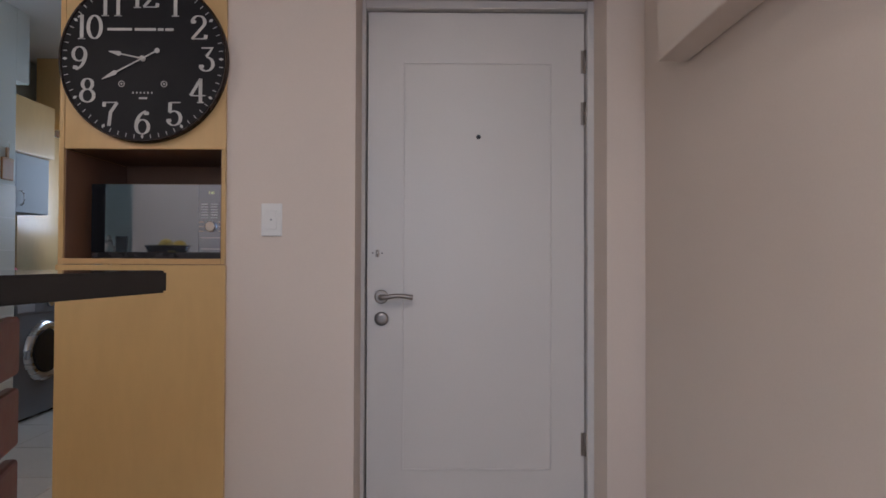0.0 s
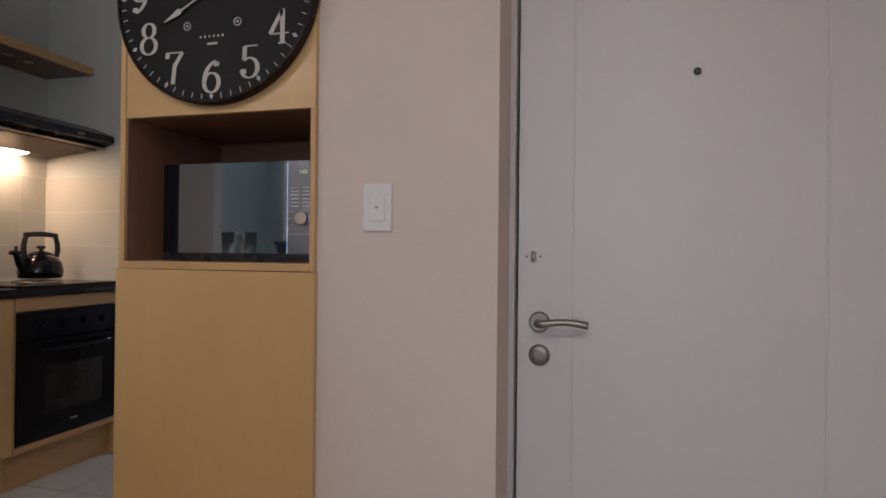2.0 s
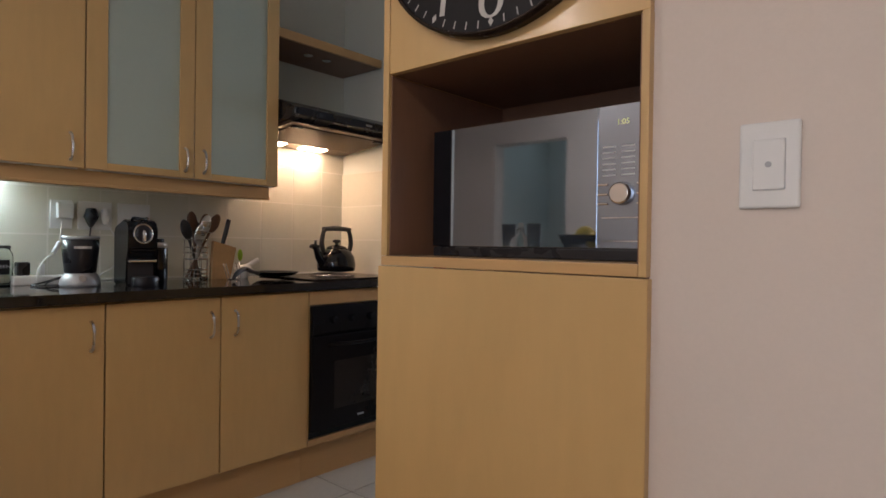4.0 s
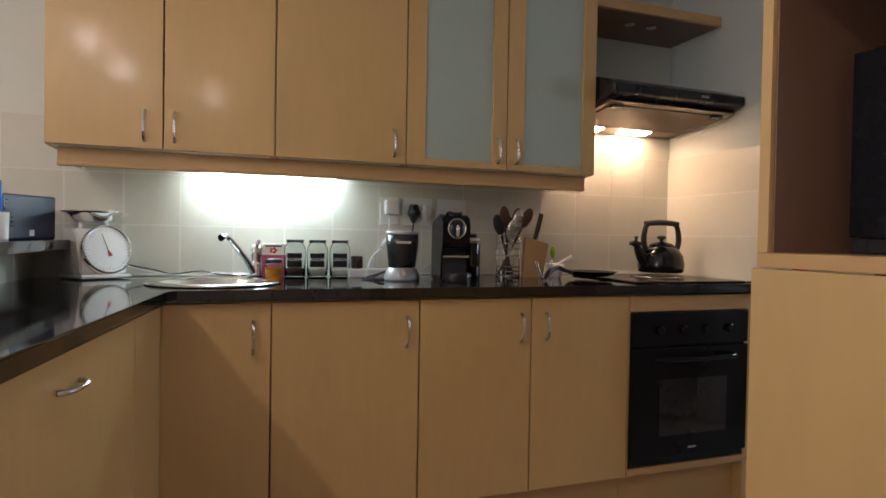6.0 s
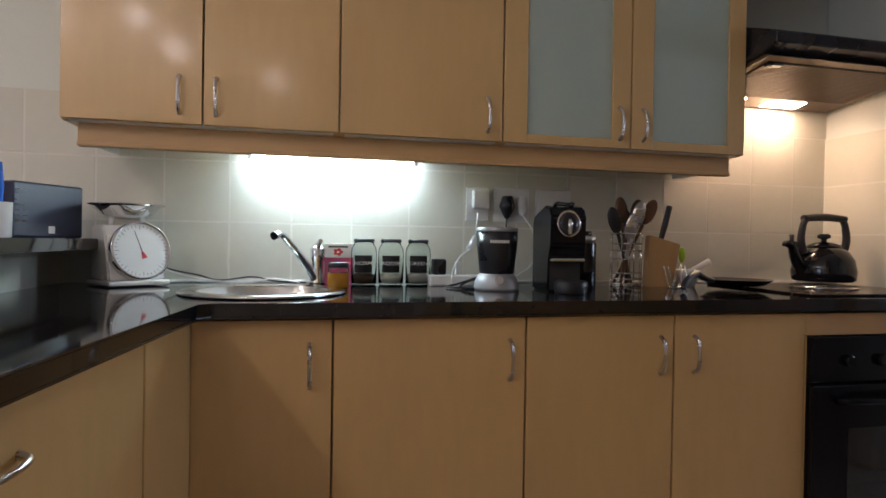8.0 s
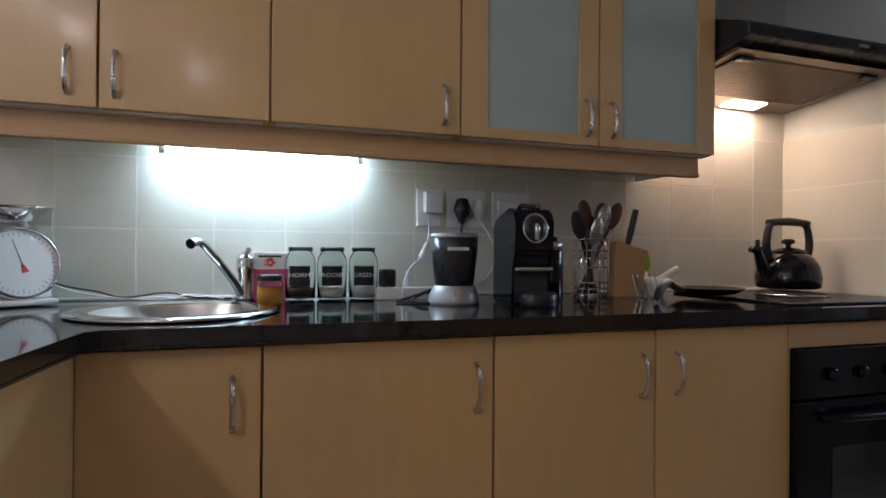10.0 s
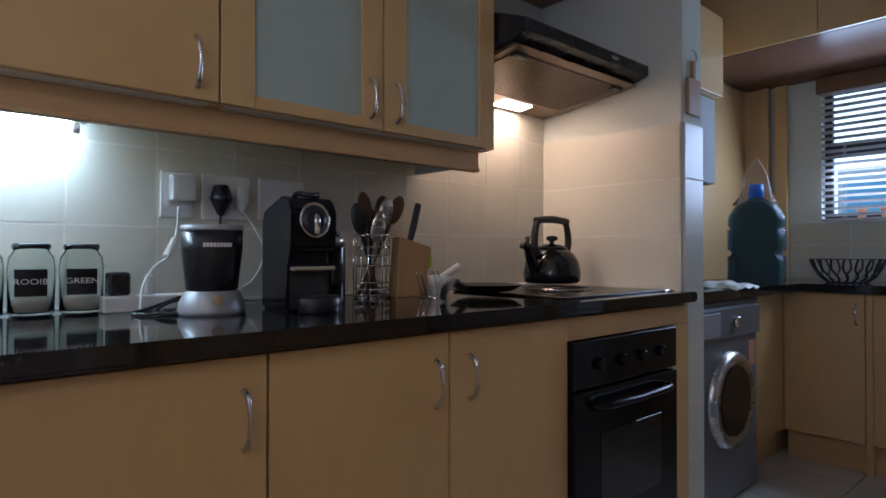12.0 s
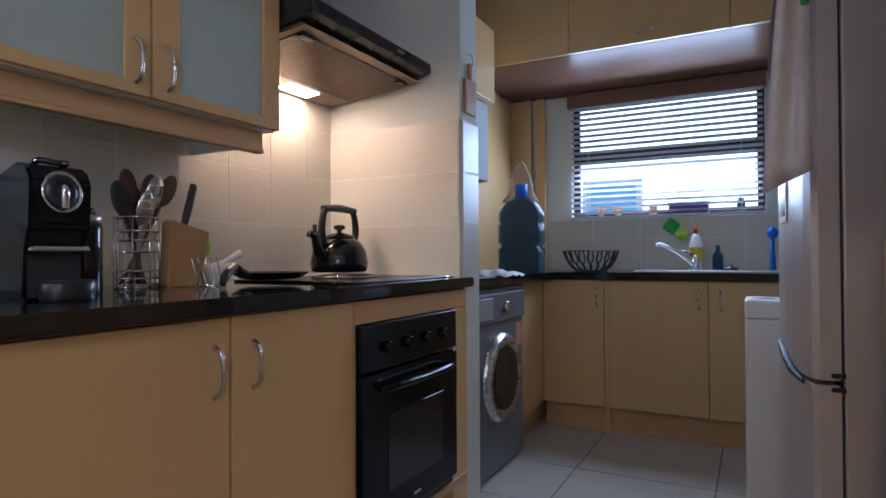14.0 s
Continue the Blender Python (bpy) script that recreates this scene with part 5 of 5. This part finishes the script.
# ---- on the bar ----
nbx = thing("navy_box", (-2.86, 0.95, 1.061), "navy blue router box on the bar", "router", turn=-26)
part("body", box(B(), -0.118, 0.105, -0.03, 0.025, 0, 0.149, 0.006), NAVY, nbx)
part("logo", box(B(), -0.022, -0.002, 0.0252, 0.0258, 0.012, 0.032), WHITE, nbx)
for k in range(7):
    for dx in (0.062, 0.085):
        part("vent_slot", box(B(), dx, dx + 0.016, 0.0252, 0.0257, 0.042 + k * 0.014, 0.046 + k * 0.014), BLACK, nbx)
cup = thing("white_cup", (-2.60, 0.965, 1.061), "white cup holding a dish brush", "cup")
part("body", lathe(B(), [(0.024, 0), (0.025, 0.003), (0.027, 0.083), (0.024, 0.083), (0.022, 0.01), (0.0, 0.01)], 26), WHITE, cup)
br = thing("dish_brush", (-2.60, 0.965, 1.073), "blue handled dish brush standing in a cup", "brush")
part("handle", tube(B(), [(0, 0, 0.0), (0, 0, 0.075), (0, 0, 0.11), (0.002, 0, 0.165)], [0.006, 0.012, 0.015, 0.010], 10, 0.6), BLUE, br)
fb = thing("fruit_bowl", (-1.52, 0.88, 1.061), "glass bowl of yellow fruit on the bar", "bowl")
part("bowl", lathe(B(), [(0.055, 0), (0.10, 0.025), (0.135, 0.095), (0.131, 0.095), (0.096, 0.030), (0.0, 0.008)], 32), GLASS, fb)
for i, (x, y, z) in enumerate(((-0.055, 0, 0.062), (0.05, 0.035, 0.064), (0.01, -0.05, 0.062), (0.0, 0.02, 0.096), (0.06, -0.03, 0.088))):
    fr = thing("fruit", (-1.52 + x, 0.88 + y, 1.061 + z), "ripe yellow fruit in the glass bowl", "fruit", group="fruit in the bowl")
    part("flesh", ball(B(), (0, 0, 0), 0.042, (1.1, 0.95, 0.95)), FRUIT, fr)
for x, y in ((-1.80, 0.90), (-1.97, 0.87)):
    gl = thing("drinking_glass", (x, y, 1.061), "clear drinking glass on the bar", "glass", group="glasses on the bar")
    part("glass", lathe(B(), [(0.028, 0), (0.036, 0.15), (0.034, 0.15), (0.026, 0.008), (0.0, 0.008)], 26), GLASS, gl)
dc = thing("decanter", (-1.89, 0.88, 1.061), "glass decanter with a round stopper", "decanter")
part("body", lathe(B(), [(0.04, 0), (0.055, 0.01), (0.055, 0.07), (0.02, 0.10), (0.018, 0.13)], 28), GLASS, dc)
part("stopper", ball(B(), (0, 0, 0.142), 0.016), GLASS, dc)


# ---- red slatted stool at the bar ----
def stool():
    s = thing("bar_stool", (-0.555, 0.94, 0), "red painted wooden slatted bar stool", "stool", turn=20)
    for x in (-0.15, 0.10):
        for y in (-0.16, 0.16):
            part("leg", box(B(), x - 0.017, x + 0.017, y - 0.017, y + 0.017, 0, 0.62, 0.004), RED_WOOD, s)
    for x in (-0.12, -0.04, 0.04, 0.12):
        part("seat_slat", box(B(), x - 0.035, x + 0.035, -0.19, 0.19, 0.621, 0.645, 0.006), RED_WOOD, s)
    for i in range(8):
        z = 0.11 + i * 0.112
        part("back_slat", box(B(), 0.128, 0.150, -0.20, 0.20, z, z + 0.092, 0.006), RED_WOOD, s)
    for y in (-0.15, 0.15):
        part("back_post", box(B(), 0.104, 0.127, y - 0.02, y + 0.02, 0.0, 0.98, 0.004), RED_WOOD, s)


# ---- on the far worktop, sill and pier ----
def far_things():
    z = 0.906
    b = thing("water_bottle", (-2.665, 5.0, z), "large blue water cooler bottle under a bag", "bottle")
    part("body", lathe(B(), [(0.125, 0), (0.135, 0.012), (0.135, 0.13), (0.119, 0.142), (0.119, 0.158), (0.135, 0.17), (0.135, 0.27), (0.120, 0.28), (0.133, 0.292), (0.130, 0.34), (0.10, 0.39), (0.045, 0.425), (0.032, 0.435)], 40), WATER_BLUE, b)
    part("cap", lathe(B(), [(0.034, 0.436), (0.034, 0.50), (0.030, 0.505)], 24), BLUE, b, "blue snap cap")
    bag = B()
    ring = [(0.095, 0.40), (0.085, 0.44), (0.062, 0.50), (0.05, 0.56), (0.03, 0.61), (0.008, 0.64)]
    lathe(bag, ring, 18, cap=False)
    for v in bag.verts:
        k = 1 + 0.5 * noise.noise(v.co * 18)
        v.co.x, v.co.y = v.co.x * k, v.co.y * k
    part("bag", bag, PLASTIC_BAG, b, "crumpled clear plastic bag")
    c = thing("cloth_bundle", (-2.60, 4.42, z), "folded pale cloths on the worktop", "cloth")
    bm = B()
    bmesh.ops.create_grid(bm, x_segments=14, y_segments=14, size=0.12)
    for v in bm.verts:
        v.co.z = 0.022 + 0.016 * noise.noise(v.co * 22) - 0.02 * (max(abs(v.co.x), abs(v.co.y)) / 0.12) ** 4
    bmesh.ops.solidify(bm, geom=list(bm.faces), thickness=0.004)
    part("fabric", bm, WHITE_BOARD, c)
    k = thing("coloured_cloths", (-2.85, 4.25, z), "heap of green and red cloths", "cloth")
    part("green_cloth", ball(B(), (0, 0, 0.10), 0.1, (1, 1, 0.9)), GREEN, k)
    part("red_cloth", ball(B(), (0.02, 0.14, 0.06), 0.07, (1, 1, 0.8)), RED, k)
    r = thing("fruit_basket", (-2.36, 5.38, z), "open black wire bowl on the worktop", "basket")
    part("rim", lathe(B(), [(0.165, 0.118), (0.170, 0.121), (0.165, 0.124), (0.160, 0.121)], 40, cap=False), MATT_BLACK, r)
    part("base", lathe(B(), [(0.085, 0.0), (0.09, 0.003), (0.085, 0.006), (0.03, 0.006)], 32), MATT_BLACK, r)
    for i in range(18):
        a = 2 * math.pi * i / 18
        part("wire", tube(B(), [(rr * math.cos(a + t), rr * math.sin(a + t), zz) for rr, zz, t in ((0.087, 0.004, 0), (0.12, 0.03, 0.1), (0.145, 0.07, -0.05), (0.165, 0.12, 0))], 0.006, 6), MATT_BLACK, r)
    t = thing("mixer_tap", (-1.79, 5.58, z), "chrome mixer tap at the far sink", "tap")
    part("body", lathe(B(), [(0.024, 0), (0.02, 0.02), (0.02, 0.08), (0.015, 0.09)], 20), CHROME, t)
    part("spout", tube(B(), [(-0.005, -0.01, 0.03), (-0.08, -0.05, 0.10), (-0.17, -0.09, 0.155), (-0.205, -0.10, 0.145)], [0.012, 0.011, 0.011, 0.012], 10), CHROME, t)
    part("lever", tube(B(), [(0, 0, 0.088), (-0.04, -0.04, 0.11), (-0.07, -0.06, 0.115)], [0.010, 0.008, 0.006], 8), CHROME, t)
    si = thing("inset_sink", (-1.72, 5.40, z), "stainless steel inset sink", "sink")
    part("rim", box(B(), -0.36, 0.36, -0.2, 0.2, -0.001, 0.006, 0.002), STEEL, si)
    part("bowl", box(B(), -0.26, 0.14, -0.16, 0.14, 0.0061, 0.0075, 0.0005, 1), STEEL, si)
    so = thing("soap_bottle", (-1.79, 5.64, z), "yellow dish soap bottle with red cap", "bottle")
    part("body", lathe(B(), [(0.034, 0), (0.036, 0.01), (0.036, 0.15), (0.025, 0.20), (0.014, 0.22)], 24), ENAMEL, so)
    part("label", lathe(B(), [(0.0365, 0.05), (0.0365, 0.14)], 24, cap=False), YELLOW, so, "yellow label")
    part("cap", lathe(B(), [(0.014, 0.221), (0.014, 0.245), (0.008, 0.265)], 16), RED, so, "red cap")
    gb = thing("glass_bottle", (-1.67, 5.64, z), "pale blue pump bottle beside the tap", "bottle")
    part("body", lathe(B(), [(0.028, 0), (0.03, 0.01), (0.03, 0.09), (0.012, 0.115), (0.012, 0.15)], 22), WATER_BLUE, gb)
    pl = thing("sink_plug", (-1.60, 5.52, z + 0.007), "black sink plug on the drainer", "plug")
    part("disc", lathe(B(), [(0.045, 0), (0.04, 0.012), (0.012, 0.016), (0.012, 0.028)], 20), BLACK, pl)
    bb = thing("bottle_brush", (-1.385, 5.60, z), "blue bottle brush standing by the wall", "brush")
    part("handle", tube(B(), [(0, 0, 0), (0, 0, 0.18)], [0.016, 0.010], 10), BLUE, bb)
    part("head", ball(B(), (0, 0, 0.215), 1, (0.030, 0.03, 0.036)), BLUE, bb)
    gg = thing("drinking_glass", (-1.26, 5.50, z), "clear drinking glass beside the sink", "glass")
    part("glass", lathe(B(), [(0.028, 0), (0.033, 0.13), (0.031, 0.13), (0.026, 0.008), (0.0, 0.008)], 24), GLASS, gg)
    sp = thing("green_sponge", (-1.93, FAR - 0.02, 1.178), "green scouring pad hung on the tiles", "sponge")
    pad = box(B(), -0.04, 0.04, -0.012, 0.012, -0.04, 0.04, 0.008)
    pad.transform(pose(0, 0, 0, 0, 38, 0))
    part("pad", pad, GREEN, sp)
    hk = thing("wire_soap_rack", (-1.87, FAR - 0.03, 1.12), "pale wire soap holder under the sill", "rack")
    part("basket", lathe(B(), [(0.02, -0.03), (0.045, 0.02), (0.043, 0.02), (0.018, -0.028)], 16), LIME, hk)
    zs = 1.256
    for x in (-2.375, -2.265, -2.045):
        p = thing("small_pot", (x, FAR + 0.030, zs), "small peach pot on the window sill", "pot", group="pots on the sill")
        part("pot", lathe(B(), [(0.018, 0), (0.027, 0.05), (0.029, 0.052), (0.029, 0.062), (0.024, 0.062), (0.0, 0.05)], 20), PEACH, p)
    pb = thing("purple_planter", (-1.835, FAR + 0.028, zs), "oblong purple planter on the window sill", "planter")
    part("trough", box(B(), -0.115, 0.115, -0.028, 0.025, 0, 0.062, 0.006), PURPLE, pb)
    part("rim", box(B(), -0.122, 0.122, -0.03, 0.027, 0.0625, 0.072, 0.003), PURPLE, pb)
    dj = thing("dark_jar", (-1.545, FAR + 0.03, zs), "small dark jar on the window sill", "jar")
    part("body", lathe(B(), [(0.022, 0), (0.024, 0.05), (0.018, 0.07), (0.018, 0.085)], 18), MATT_BLACK, dj)
    cbd = thing("cutting_board", (-2.4585, 3.855, 1.55), "small wooden paddle board hung on the pier", "board")
    part("board", box(B(), 0.001, 0.014, -0.05, 0.05, 0, 0.135, 0.006), BLOCK_WOOD, cbd)
    part("handle", box(B(), 0.002, 0.013, -0.012, 0.012, 0.136, 0.20, 0.004), BLOCK_WOOD, cbd)
    part("hook", tube(B(), [(0.0, 0, 0.24), (0.016, 0, 0.225), (0.018, 0, 0.19)], 0.003, 6), CHROME, cbd)


far_things()
stool()


# ---- tiles ----
def tile_field(parent, name, mat, us, vs, make, gap=0.003, thick=0.006):
    """One tile for every cell of the lines us x vs, alike tiles sharing their mesh."""
    shared = {}
    for a, b in zip(us, us[1:]):
        for c, d in zip(vs, vs[1:]):
            key = (round(b - a, 4), round(d - c, 4))
            if key not in shared:
                hu, hv = (b - a - gap) / 2, (d - c - gap) / 2
                bm = B()
                e = 0.0018
                lo = [bm.verts.new(p) for p in ((-hu, -hv, 0), (hu, -hv, 0), (hu, hv, 0), (-hu, hv, 0))]
                hi = [bm.verts.new(p) for p in ((-hu + e, -hv + e, thick), (hu - e, -hv + e, thick), (hu - e, hv - e, thick), (-hu + e, hv - e, thick))]
                bm.faces.new(hi)
                for i in range(4):
                    bm.faces.new((lo[i], lo[(i + 1) % 4], hi[(i + 1) % 4], hi[i]))
                shared[key] = mesh_of(name, bm, mat)
            t = new(name, shared[key])
            t.parent = parent
            t.matrix_world = make((a + b) / 2, (c + d) / 2) @ pose(0, 0, 0, random.uniform(-0.12, 0.12), random.uniform(-0.12, 0.12), 0)


ZS = [TOP + 0.001, 1.122, 1.321, 1.521, 1.72]
structure("grout_west", box(B(), WEST + 0.0002, WEST + 0.0071, 0.12, 3.783, TOP + 0.001, 1.521), GROUT)
structure("grout_hood", box(B(), WEST + 0.0002, WEST + 0.0071, 3.02, 3.783, 1.5215, 1.72), GROUT)
YS = [0.13, 0.22] + [0.22 + 0.2 * i for i in range(1, 18)] + [3.783]
tile_field(wall_west, "tile", TILE, YS, ZS[:4], lambda u, v: Matrix.Translation((WEST + 0.002, u, v)) @ FACE_X)
tile_field(wall_west, "tile", TILE, [3.02, 3.22, 3.42, 3.62, 3.783], ZS[3:], lambda u, v: Matrix.Translation((WEST + 0.002, u, v)) @ FACE_X)
structure("grout_pier", box(box(B(), WEST + 0.008, -2.461, 3.7766, 3.7838, TOP + 0.001, 1.52), -2.4588, -2.4519, 3.789, 3.932, 0.0, 1.52), GROUT)
tile_field(pier, "tile", TILE, [WEST + 0.010, -2.461], ZS[:4], lambda u, v: Matrix.Translation((u, 3.7818, v)) @ FACE_S)
tile_field(pier, "tile", TILE, [3.789, 3.932], [0.122 + 0.2 * i for i in range(4)] + ZS[:4], lambda u, v: Matrix.Translation((-2.457, u, v)) @ FACE_X)
structure("grout_far", box(B(), -2.72, -0.565, FAR - 0.0071, FAR - 0.0002, 0.907, 1.238), GROUT)
tile_field(wall_far, "tile", TILE, [-2.72 + 0.3 * i for i in range(8)], [0.907, 1.105, 1.238], lambda u, v: Matrix.Translation((u, FAR - 0.002, v)) @ FACE_S)
bw = bpy.data.objects["bar_wall"]
structure("grout_bar", box(B(), WEST + 0.009, -0.78, 0.9142, 0.9211, TOP + 0.001, 1.027), GROUT)
tile_field(bw, "tile", TILE, [-3.07 + 0.2 * i for i in range(12)], [TOP + 0.001, 1.027], lambda u, v: Matrix.Translation((u, 0.916, v)) @ Matrix(((-1, 0, 0, 0), (0, 0, 1, 0), (0, 1, 0, 0), (0, 0, 0, 1))))
tile_field(floor, "tile", FLOOR, [-4.03 + 0.6 * i for i in range(9)], [-1.397 + 0.456 * i for i in range(17)], lambda u, v: Matrix.Translation((u, v, -0.006)), 0.005, 0.006)
